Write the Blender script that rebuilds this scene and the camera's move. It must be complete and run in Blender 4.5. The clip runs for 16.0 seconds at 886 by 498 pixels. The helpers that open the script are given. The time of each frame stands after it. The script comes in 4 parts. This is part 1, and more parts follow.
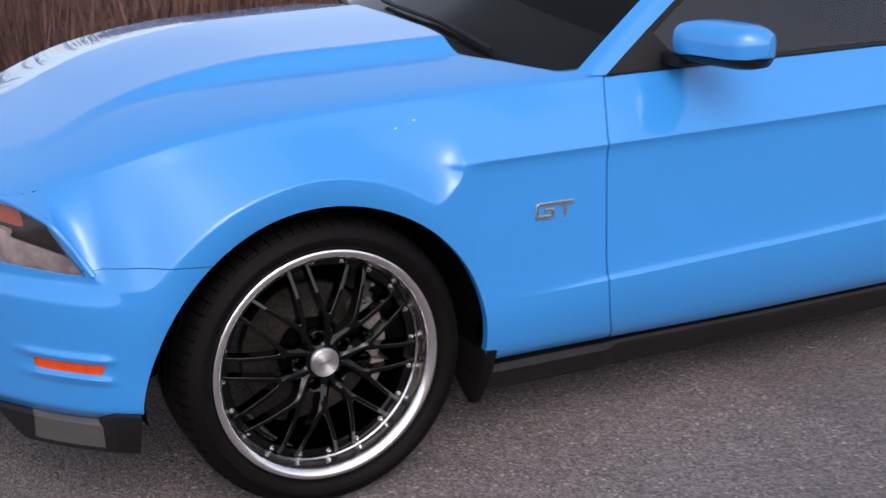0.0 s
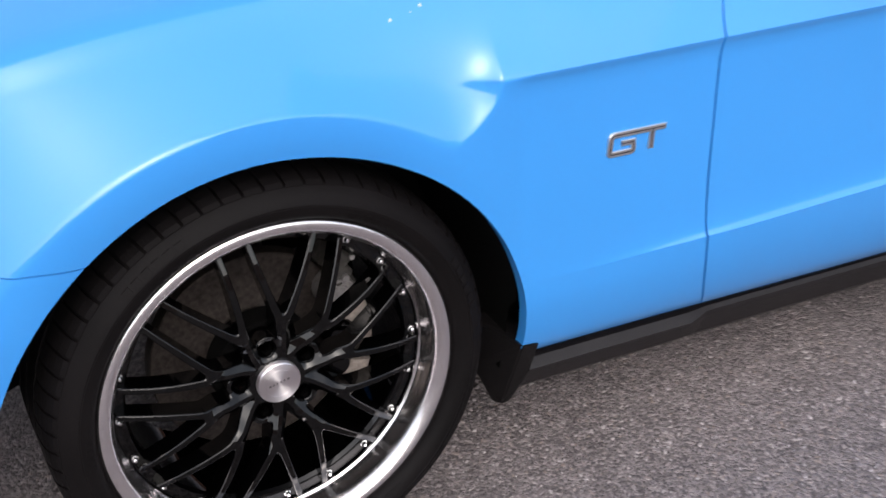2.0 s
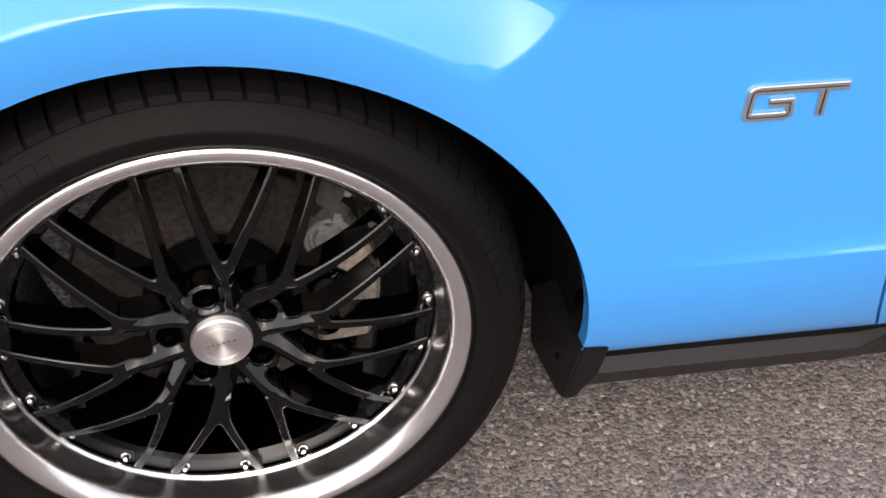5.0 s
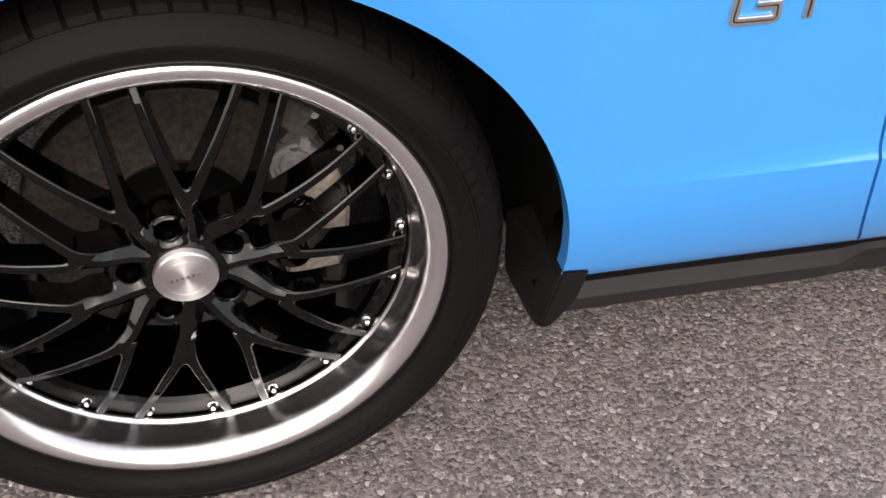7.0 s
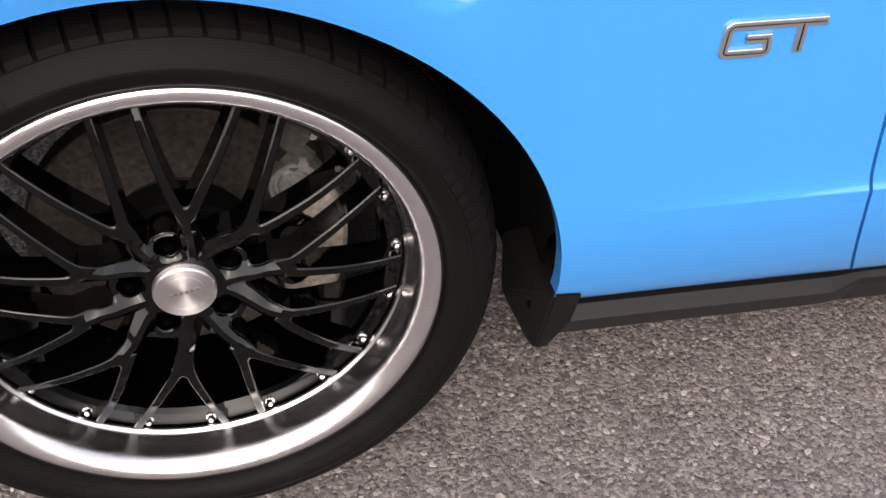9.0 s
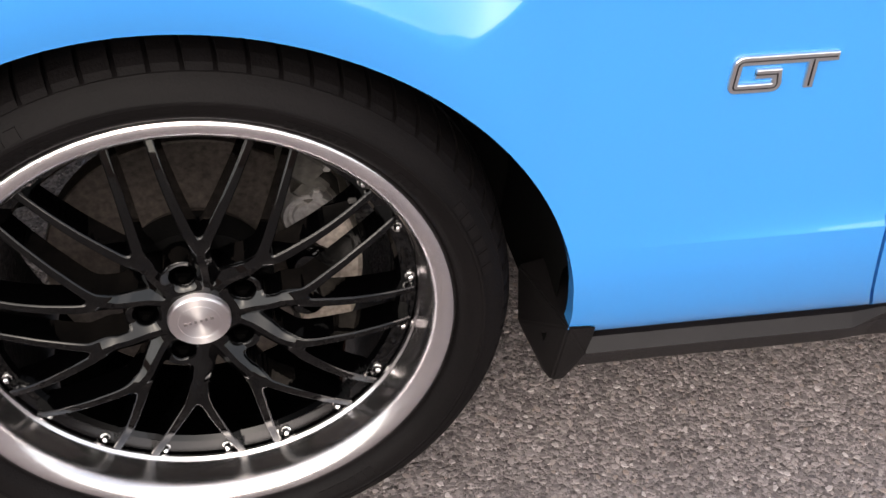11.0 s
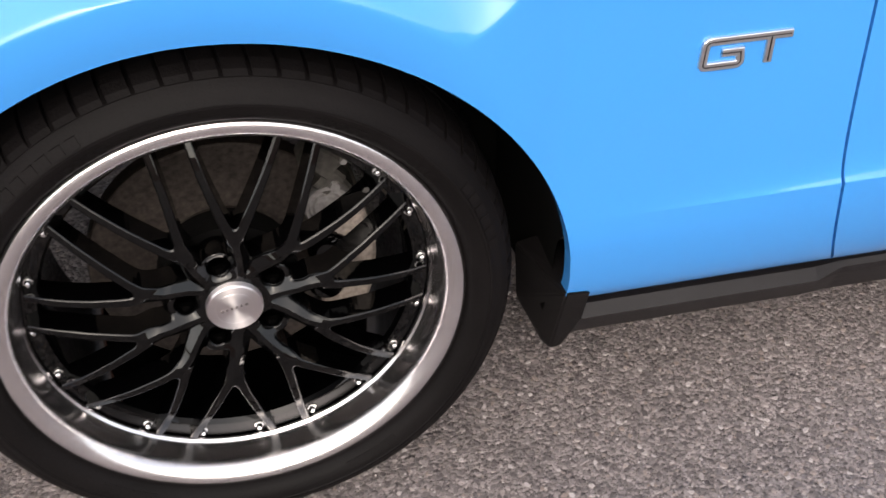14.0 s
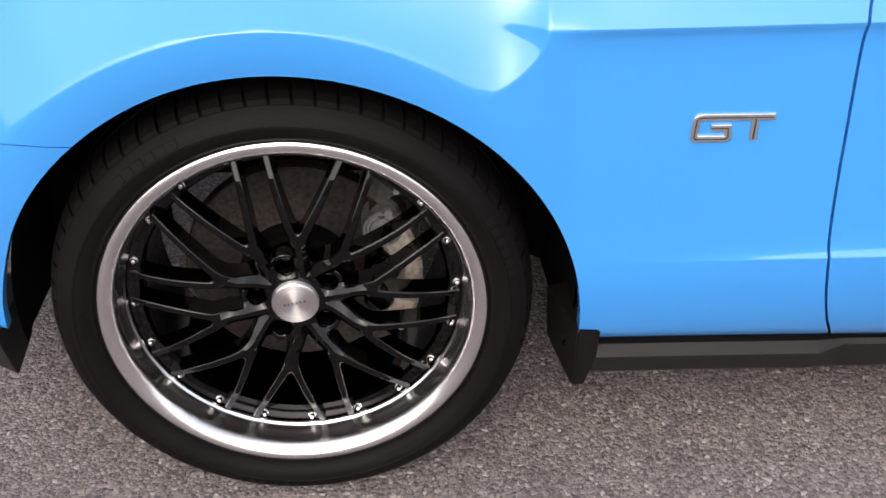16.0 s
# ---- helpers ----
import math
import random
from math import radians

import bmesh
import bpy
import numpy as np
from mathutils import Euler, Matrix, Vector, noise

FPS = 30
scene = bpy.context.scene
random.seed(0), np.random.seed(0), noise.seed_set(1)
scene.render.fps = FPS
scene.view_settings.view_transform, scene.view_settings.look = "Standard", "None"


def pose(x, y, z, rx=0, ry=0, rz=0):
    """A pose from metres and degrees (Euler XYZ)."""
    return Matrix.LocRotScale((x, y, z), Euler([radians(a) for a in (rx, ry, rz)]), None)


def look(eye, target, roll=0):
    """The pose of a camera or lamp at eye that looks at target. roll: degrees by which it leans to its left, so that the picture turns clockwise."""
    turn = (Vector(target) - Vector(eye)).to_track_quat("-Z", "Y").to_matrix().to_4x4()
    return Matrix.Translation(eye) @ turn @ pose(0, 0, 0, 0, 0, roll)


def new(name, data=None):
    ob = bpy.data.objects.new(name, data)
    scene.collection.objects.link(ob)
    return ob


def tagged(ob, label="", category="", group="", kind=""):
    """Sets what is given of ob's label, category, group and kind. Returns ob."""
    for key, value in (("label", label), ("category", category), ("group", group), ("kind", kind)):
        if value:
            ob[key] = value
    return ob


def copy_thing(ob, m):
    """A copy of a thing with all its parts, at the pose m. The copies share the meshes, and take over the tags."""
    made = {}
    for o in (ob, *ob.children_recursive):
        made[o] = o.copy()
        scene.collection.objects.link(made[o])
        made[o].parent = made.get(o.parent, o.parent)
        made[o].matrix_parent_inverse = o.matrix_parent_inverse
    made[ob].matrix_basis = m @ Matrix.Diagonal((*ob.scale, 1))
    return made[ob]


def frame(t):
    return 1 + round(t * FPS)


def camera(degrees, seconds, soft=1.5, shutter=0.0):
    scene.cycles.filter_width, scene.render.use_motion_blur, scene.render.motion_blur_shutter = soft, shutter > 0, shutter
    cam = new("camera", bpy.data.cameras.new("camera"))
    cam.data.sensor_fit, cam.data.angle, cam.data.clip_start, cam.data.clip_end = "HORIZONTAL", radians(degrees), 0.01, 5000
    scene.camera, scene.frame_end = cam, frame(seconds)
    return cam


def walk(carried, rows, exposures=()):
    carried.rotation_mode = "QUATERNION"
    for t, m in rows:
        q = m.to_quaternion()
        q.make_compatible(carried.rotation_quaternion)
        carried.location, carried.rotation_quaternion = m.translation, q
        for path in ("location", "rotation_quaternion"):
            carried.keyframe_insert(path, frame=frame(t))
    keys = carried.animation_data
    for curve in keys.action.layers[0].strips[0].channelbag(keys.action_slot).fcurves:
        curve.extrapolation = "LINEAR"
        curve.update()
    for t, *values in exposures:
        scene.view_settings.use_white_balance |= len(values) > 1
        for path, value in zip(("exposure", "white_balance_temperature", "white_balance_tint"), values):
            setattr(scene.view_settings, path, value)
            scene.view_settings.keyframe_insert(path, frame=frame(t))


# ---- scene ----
cam = camera(39.8, 16.0, shutter=0.5)
PATH = [
    (0, (-0.989, -2.428, 1.392), (-0.093, -0.732, 0.826), -0.4),
    (0.5, (-0.893, -2.11, 1.385), (-0.025, -0.426, 0.743), -1.5),
    (1, (-0.847, -1.804, 1.386), (0.064, -0.184, 0.646), 0.0),
    (1.5, (-0.723, -1.608, 1.414), (0.243, -0.077, 0.563), -1.5),
    (2, (-0.513, -1.431, 1.381), (0.328, 0.124, 0.446), 0.6),
    (2.5, (-0.366, -1.262, 1.342), (0.356, 0.271, 0.281), 1.7),
    (3, (-0.239, -1.074, 1.348), (0.436, 0.387, 0.162), 3.7),
    (5.5, (0.035, -0.957, 1.246), (0.332, 0.554, -0.03), 2.5),
    (6, (0.009, -0.927, 1.215), (0.369, 0.544, -0.091), 2.9),
    (6.5, (-0.001, -0.931, 1.219), (0.398, 0.517, -0.101), 2.9),
    (7, (-0.002, -0.948, 1.222), (0.414, 0.502, -0.092), 3.4),
    (7.5, (0.002, -0.965, 1.235), (0.41, 0.496, -0.069), 4.5),
    (8, (0.012, -0.964, 1.247), (0.396, 0.502, -0.059), 4.6),
    (8.5, (0.021, -0.961, 1.248), (0.401, 0.507, -0.056), 4.5),
    (9, (0.025, -0.966, 1.248), (0.406, 0.504, -0.054), 3.7),
    (11.5, (0.065, -0.983, 1.259), (0.369, 0.539, -0.003), 2.2),
    (12, (0.031, -1.004, 1.256), (0.404, 0.511, 0.005), 2.7),
    (12.5, (0.023, -1.02, 1.261), (0.425, 0.494, 0.017), 2.3),
    (13, (0.009, -1.02, 1.263), (0.41, 0.498, 0.024), 3.1),
    (13.5, (-0.007, -1.033, 1.28), (0.393, 0.492, 0.049), 3.9),
    (14, (-0.037, -1.102, 1.311), (0.357, 0.415, 0.068), 0.5),
    (14.5, (0.017, -1.162, 1.339), (0.332, 0.391, 0.119), -0.9),
    (15, (0.134, -1.223, 1.35), (0.278, 0.399, 0.189), 1.6),
    (15.5, (0.123, -1.317, 1.361), (0.237, 0.34, 0.247), 1.8),
    (16, (0.125, -1.428, 1.371), (0.227, 0.251, 0.288), 0.7),
]
walk(cam, [(t, look(eye, target, roll)) for t, eye, target, roll in PATH],
     exposures=[(0.0, 0.62, 6350, 14), (0.5, 0.81, 6350, 13), (1.0, 0.94, 6350, 12.5), (1.5, 0.98, 6350, 12), (2.0, 1.08, 6450, 11.5), (3.0, 1.26, 6850, 10.5), (5.5, 1.39, 7050, 10.5), (14.0, 1.36, 7000, 10.5), (15.0, 1.28, 6850, 10.5), (16.0, 1.28, 6850, 10.5)])

# ---- world, sun, exposure ----
world = bpy.data.worlds.new("sky")
scene.world = world
world.use_nodes = True
wn = world.node_tree
wn.nodes.clear()
sky = wn.nodes.new("ShaderNodeTexSky")
sky.sky_type = "NISHITA"
sky.sun_disc = False
sky.sun_elevation = radians(42)
sky.sun_rotation = radians(197)
sky.air_density = 1.0
sky.dust_density = 2.6
sky.ozone_density = 0.6
sky_bg = wn.nodes.new("ShaderNodeBackground")
sky_bg.inputs["Strength"].default_value = 0.15
wout = wn.nodes.new("ShaderNodeOutputWorld")
haze = wn.nodes.new("ShaderNodeHueSaturation")
haze.inputs["Saturation"].default_value = 0.45
wn.links.new(sky.outputs["Color"], haze.inputs["Color"])
wn.links.new(haze.outputs["Color"], sky_bg.inputs["Color"])
wn.links.new(sky_bg.outputs["Background"], wout.inputs["Surface"])

sun_data = bpy.data.lights.new("sun", "SUN")
sun_data.energy = 0.3
sun_data.angle = radians(95)
sun_data.color = (1.0, 0.91, 0.83)
sun = new("sun", sun_data)
sun.matrix_world = look((-1.6, -5.3, 5.0), (0, 0, 0))


# ---- materials ----
def material(name, colour, rough=0.5, metal=0.0, grain=0.0, grain_scale=200.0, bump=0.0, stain=0.0, stain_scale=6.0, coat=0.0, spec=0.5):
    m = bpy.data.materials.new(name)
    m.use_nodes = True
    nt = m.node_tree
    b = nt.nodes["Principled BSDF"]
    b.inputs["Base Color"].default_value = (*colour, 1)
    b.inputs["Roughness"].default_value = rough
    b.inputs["Metallic"].default_value = metal
    b.inputs["Coat Weight"].default_value = coat
    b.inputs["Coat Roughness"].default_value = 0.03
    b.inputs["Specular IOR Level"].default_value = spec
    co = nt.nodes.new("ShaderNodeTexCoord")
    if grain or stain:
        mix = nt.nodes.new("ShaderNodeMix")
        mix.data_type = "RGBA"
        mix.blend_type = "MULTIPLY"
        mix.inputs[0].default_value = 1.0
        mix.inputs[6].default_value = (*colour, 1)
        n1 = nt.nodes.new("ShaderNodeTexNoise")
        n1.inputs["Scale"].default_value = grain_scale
        n1.inputs["Detail"].default_value = 3
        n2 = nt.nodes.new("ShaderNodeTexNoise")
        n2.inputs["Scale"].default_value = stain_scale
        n2.inputs["Detail"].default_value = 4
        nt.links.new(co.outputs["Object"], n1.inputs["Vector"])
        nt.links.new(co.outputs["Object"], n2.inputs["Vector"])
        r1 = nt.nodes.new("ShaderNodeMapRange")
        r1.inputs["From Min"].default_value, r1.inputs["From Max"].default_value = 0.3, 0.7
        r1.inputs["To Min"].default_value, r1.inputs["To Max"].default_value = 1 - grain, 1 + grain
        r2 = nt.nodes.new("ShaderNodeMapRange")
        r2.inputs["From Min"].default_value, r2.inputs["From Max"].default_value = 0.3, 0.7
        r2.inputs["To Min"].default_value, r2.inputs["To Max"].default_value = 1 - stain, 1 + stain
        nt.links.new(n1.outputs["Fac"], r1.inputs["Value"])
        nt.links.new(n2.outputs["Fac"], r2.inputs["Value"])
        mul = nt.nodes.new("ShaderNodeMath")
        mul.operation = "MULTIPLY"
        nt.links.new(r1.outputs["Result"], mul.inputs[0])
        nt.links.new(r2.outputs["Result"], mul.inputs[1])
        nt.links.new(mul.outputs["Value"], mix.inputs[7])
        nt.links.new(mix.outputs[2], b.inputs["Base Color"])
        if bump:
            bp = nt.nodes.new("ShaderNodeBump")
            bp.inputs["Strength"].default_value = bump
            bp.inputs["Distance"].default_value = 0.002
            nt.links.new(n1.outputs["Fac"], bp.inputs["Height"])
            nt.links.new(bp.outputs["Normal"], b.inputs["Normal"])
    return m


PAINT = material("blue_paint", (0.036, 0.264, 0.69), 0.40, 0.0, 0.015, 900, 0.0, 0.015, 3, coat=1.0, spec=0.2)
PAINT.node_tree.nodes["Principled BSDF"].inputs["Coat IOR"].default_value = 1.62
RUBBER = material("tyre_rubber", (0.0044, 0.0036, 0.0038), 0.60, 0, 0.25, 350, 0.25, 0.25, 9, spec=0.10)
BLACK_TRIM = material("black_plastic", (0.0120, 0.0105, 0.0115), 0.45, 0, 0.2, 900, 0.3, 0.15, 8, spec=0.24)
# the black trim again for the strake, its shade put into a darker colour
STRAKE_SHADED = material("strake_plastic", (0.0070, 0.0062, 0.0066), 0.55, 0, 0.2, 700, 0.3, 0.15, 9, spec=0.15)
DULL_BLACK = material("liner_felt", (0.0025, 0.0024, 0.0024), 0.95, 0, 0.3, 300, 0.3, 0.2, 6, spec=0.08)
GLOSS_BLACK = material("gloss_black_enamel", (0.0006, 0.0006, 0.0007), 0.03, 0, 0.1, 60, 0.0, 0.1, 9, spec=0.40)
POLISHED = material("polished_aluminium", (0.86, 0.825, 0.84), 0.24, 1.0, 0.03, 400, 0.02, 0.03, 20)
CAP_INK = material("cap_script", (0.42, 0.39, 0.39), 0.35, 1.0)
RIVET = material("chrome_rivet", (0.80, 0.79, 0.78), 0.18, 1.0)
CHROME = material("chrome", (0.72, 0.71, 0.72), 0.33, 1.0)
BADGE_FILL = material("dark_badge_fill", (0.015, 0.012, 0.012), 0.35, 0.3)
DISC = material("brake_disc_iron", (0.042, 0.034, 0.030), 0.45, 0.7, 0.45, 150, 0.05, 0.2, 12)
CALIPER = material("cast_caliper", (0.42, 0.36, 0.31), 0.45, 0.3, 0.3, 150, 0.2, 0.25, 14)
ALLOY = material("cast_alloy", (0.34, 0.325, 0.32), 0.35, 0.8, 0.2, 160, 0.2, 0.2, 18)
STEEL_DARK = material("dark_steel", (0.06, 0.055, 0.05), 0.6, 0.5, 0.3, 120, 0.2, 0.3, 15)
AMBER = material("amber_lens", (0.72, 0.07, 0.010), 0.25, 0, 0.05, 300, 0, 0.1, 30, coat=0.4)
LAMP_DARK = material("lamp_housing", (0.03, 0.025, 0.025), 0.3, 0, 0.2, 80, 0, 0.3, 12)
LAMP_AMBER = material("lamp_amber", (0.34, 0.055, 0.02), 0.35)
REFLECTOR = material("lamp_reflector", (0.46, 0.37, 0.36), 0.3, 0.5, 0.1, 60, 0, 0.4, 14)
SPECK = material("dried_dirt", (0.5, 0.56, 0.62), 0.8, 0, 0.1, 800, 0.2, 0.1, 90)
PLATE = material("dull_plate", (0.075, 0.068, 0.068), 0.55, 0, 0.15, 300, 0.1, 0.15, 8)


def brushed():
    m = material("brushed_cap", (0.88, 0.83, 0.84), 0.33, 1.0)
    nt = m.node_tree
    b = nt.nodes["Principled BSDF"]
    b.inputs["Anisotropic"].default_value = 0.97
    b.inputs["Anisotropic Rotation"].default_value = 0.25
    tan = nt.nodes.new("ShaderNodeTangent")
    tan.direction_type = "RADIAL"
    tan.axis = "Y"
    nt.links.new(tan.outputs["Tangent"], b.inputs["Tangent"])
    return m


BRUSHED = brushed()


def glass(name, tint, rough=0.02, ior=1.45):
    m = bpy.data.materials.new(name)
    m.use_nodes = True
    b = m.node_tree.nodes["Principled BSDF"]
    b.inputs["Base Color"].default_value = (*tint, 1)
    b.inputs["Transmission Weight"].default_value = 1.0
    b.inputs["Roughness"].default_value = rough
    b.inputs["IOR"].default_value = ior
    return m


CLEAR = glass("clear_lens", (0.95, 0.95, 0.95))
SCREEN_GLASS = glass("windscreen_glass", (0.22, 0.28, 0.28), 0.02, 1.28)
TINTED = glass("tinted_window", (0.24, 0.20, 0.17), 0.02, 1.75)


def asphalt():
    m = bpy.data.materials.new("asphalt")
    m.use_nodes = True
    nt = m.node_tree
    b = nt.nodes["Principled BSDF"]
    b.inputs["Roughness"].default_value = 0.85
    co = nt.nodes.new("ShaderNodeTexCoord")
    vor = nt.nodes.new("ShaderNodeTexVoronoi")
    vor.inputs["Scale"].default_value = 150
    nt.links.new(co.outputs["Object"], vor.inputs["Vector"])
    ramp = nt.nodes.new("ShaderNodeValToRGB")
    e = ramp.color_ramp.elements
    e[0].position, e[0].color = 0.0, (0.095, 0.080, 0.080, 1)
    e[1].position, e[1].color = 1.0, (0.275, 0.237, 0.234, 1)
    x = ramp.color_ramp.elements.new(0.6)
    x.color = (0.193, 0.165, 0.164, 1)
    sep = nt.nodes.new("ShaderNodeSeparateColor")
    nt.links.new(vor.outputs["Color"], sep.inputs["Color"])
    nt.links.new(sep.outputs["Red"], ramp.inputs["Fac"])
    big = nt.nodes.new("ShaderNodeTexNoise")
    big.inputs["Scale"].default_value = 1.6
    big.inputs["Detail"].default_value = 5
    nt.links.new(co.outputs["Object"], big.inputs["Vector"])
    mr = nt.nodes.new("ShaderNodeMapRange")
    mr.inputs["From Min"].default_value, mr.inputs["From Max"].default_value = 0.3, 0.7
    mr.inputs["To Min"].default_value, mr.inputs["To Max"].default_value = 0.85, 1.15
    nt.links.new(big.outputs["Fac"], mr.inputs["Value"])
    fine = nt.nodes.new("ShaderNodeTexNoise")
    fine.inputs["Scale"].default_value = 420
    fine.inputs["Detail"].default_value = 2
    nt.links.new(co.outputs["Object"], fine.inputs["Vector"])
    mul = nt.nodes.new("ShaderNodeMix")
    mul.data_type, mul.blend_type = "RGBA", "MULTIPLY"
    mul.inputs[0].default_value = 1
    nt.links.new(ramp.outputs["Color"], mul.inputs[6])
    nt.links.new(mr.outputs["Result"], mul.inputs[7])
    nt.links.new(mul.outputs[2], b.inputs["Base Color"])
    add = nt.nodes.new("ShaderNodeMath")
    add.operation = "ADD"
    round_off = nt.nodes.new("ShaderNodeMath")
    round_off.operation = "MULTIPLY_ADD"
    round_off.inputs[1].default_value = -1.6
    nt.links.new(vor.outputs["Distance"], round_off.inputs[0])
    nt.links.new(sep.outputs["Green"], round_off.inputs[2])
    nt.links.new(round_off.outputs["Value"], add.inputs[0])
    nt.links.new(fine.outputs["Fac"], add.inputs[1])
    bp = nt.nodes.new("ShaderNodeBump")
    bp.inputs["Strength"].default_value = 0.9
    bp.inputs["Distance"].default_value = 0.004
    nt.links.new(add.outputs["Value"], bp.inputs["Height"])
    nt.links.new(bp.outputs["Normal"], b.inputs["Normal"])
    return m


ASPHALT = asphalt()


def stone_mat():
    m = bpy.data.materials.new("aggregate")
    m.use_nodes = True
    nt = m.node_tree
    b = nt.nodes["Principled BSDF"]
    b.inputs["Roughness"].default_value = 0.75
    geo = nt.nodes.new("ShaderNodeNewGeometry")
    ramp = nt.nodes.new("ShaderNodeValToRGB")
    e = ramp.color_ramp.elements
    e[0].position, e[0].color = 0.0, (0.075, 0.064, 0.064, 1)
    e[1].position, e[1].color = 1.0, (0.40, 0.36, 0.355, 1)
    for p, c in ((0.5, (0.165, 0.141, 0.141)), (0.8, (0.245, 0.213, 0.211)), (0.88, (0.21, 0.165, 0.145)), (0.92, (0.30, 0.262, 0.255))):
        n = ramp.color_ramp.elements.new(p)
        n.color = (*c, 1)
    nt.links.new(geo.outputs["Random Per Island"], ramp.inputs["Fac"])
    nt.links.new(ramp.outputs["Color"], b.inputs["Base Color"])
    return m


AGGREGATE = stone_mat()
BARK = material("bark", (0.09, 0.06, 0.048), 0.9, 0, 0.3, 30, 0.5, 0.3, 4)
LITTER = material("dry_brush", (0.10, 0.05, 0.038), 0.9, 0, 0.4, 14, 0.5, 0.4, 2)


# ---- building helpers ----
def mesh_ob(name, bm, mat, parent=None, label="", smooth=True, sharp=38):
    me = bpy.data.meshes.new(name)
    bm.normal_update()
    bm.to_mesh(me)
    bm.free()
    if smooth:
        me.polygons.foreach_set("use_smooth", [True] * len(me.polygons))
        me.set_sharp_from_angle(angle=radians(sharp))
    me.materials.append(mat)
    ob = new(name, me)
    ob.parent = parent
    if label:
        ob["label"] = label
    return ob


def part(name, bm, mat, parent, label="", smooth=True):
    return mesh_ob(name, bm, mat, parent, label, smooth)


def shared(name, ob, parent, m=None):
    """Another part on the same mesh."""
    o = new(name, ob.data)
    o.parent = parent
    if m is not None:
        o.matrix_local = m
    return o


def empty(name, m=None):
    o = new(name)
    o.empty_display_size = 0.1
    if m is not None:
        o.matrix_basis = m
    return o


def sm(a, b, t):
    """Smooth step from a to b."""
    t = min(1.0, max(0.0, (t - a) / (b - a)))
    return t * t * (3 - 2 * t)


def curve(*pts):
    """A smooth curve through (x, y) pairs, straight beyond its ends."""
    xs = [p[0] for p in pts]
    ys = [p[1] for p in pts]
    n = len(xs)
    d = [(ys[i + 1] - ys[i]) / (xs[i + 1] - xs[i]) for i in range(n - 1)]
    m = [d[0]] + [0.0 if d[i - 1] * d[i] <= 0 else 2 * d[i - 1] * d[i] / (d[i - 1] + d[i]) for i in range(1, n - 1)] + [d[-1]]

    def at(x):
        if x <= xs[0]:
            return ys[0] + m[0] * (x - xs[0])
        if x >= xs[-1]:
            return ys[-1] + m[-1] * (x - xs[-1])
        i = 0
        while x > xs[i + 1]:
            i += 1
        h = xs[i + 1] - xs[i]
        t = (x - xs[i]) / h
        return ((1 + 2 * t) * (1 - t) ** 2 * ys[i] + t * (1 - t) ** 2 * h * m[i]
                + t * t * (3 - 2 * t) * ys[i + 1] + t * t * (t - 1) * h * m[i + 1])
    return at


def clipped(us, vs, place, keeps, flange=None, ease=0):
    """A bmesh of place(u, v) over a grid, cut to where every keep(u, v) is above zero; flange is the vector by which its rim is folded back."""
    bm = bmesh.new()
    seen = {}

    def vert(u, v):
        key = (round(u, 5), round(v, 5))
        if key not in seen:
            seen[key] = bm.verts.new(place(u, v))
        return seen[key]

    vals = [[[k(u, v) for v in vs] for u in us] for k in keeps]
    for i in range(len(us) - 1):
        for j in range(len(vs) - 1):
            poly = [(us[i], vs[j]), (us[i + 1], vs[j]), (us[i + 1], vs[j + 1]), (us[i], vs[j + 1])]
            for k, val in zip(keeps, vals):
                q = (val[i][j], val[i + 1][j], val[i + 1][j + 1], val[i][j + 1])
                if len(poly) == 4 and min(q) > 0 and poly[0] == (us[i], vs[j]):
                    continue
                if max(q) <= 0:
                    poly = []
                    break
                out = []
                g = [k(*p) for p in poly]
                for a in range(len(poly)):
                    b = (a + 1) % len(poly)
                    if g[a] > 0:
                        out.append(poly[a])
                    if (g[a] > 0) != (g[b] > 0):
                        lo, hi = (poly[a], poly[b]) if g[a] > 0 else (poly[b], poly[a])
                        for _ in range(9):
                            mid = ((lo[0] + hi[0]) / 2, (lo[1] + hi[1]) / 2)
                            if k(*mid) > 0:
                                lo = mid
                            else:
                                hi = mid
                        out.append(lo)
                poly = out
                if len(poly) < 3:
                    poly = []
                    break
            if poly:
                ring = []
                for p in poly:
                    w = vert(*p)
                    if w not in ring:
                        ring.append(w)
                if len(ring) > 2:
                    try:
                        bm.faces.new(ring)
                    except ValueError:
                        pass
    bmesh.ops.remove_doubles(bm, verts=bm.verts, dist=0.0004)
    for _ in range(ease):
        moved = {}
        for w in bm.verts:
            near = [e.other_vert(w).co for e in w.link_edges if e.is_boundary]
            if len(near) == 2:
                moved[w] = 0.5 * w.co + 0.25 * (near[0] + near[1])
        for w, co in moved.items():
            w.co = co
    if flange is not None:
        off = Vector(flange)
        rim = [e for e in bm.edges if e.is_boundary]
        a, b = {}, {}
        for e in rim:
            f0 = e.link_faces[0]
            lp = [l for l in f0.loops if l.edge == e][0]
            p, q = lp.vert, lp.link_loop_next.vert
            for w in (p, q):
                if w not in a:
                    a[w] = bm.verts.new(w.co)
                    b[w] = bm.verts.new(w.co + off)
            try:
                bm.faces.new((a[q], a[p], b[p], b[q]))
            except ValueError:
                pass
    return bm


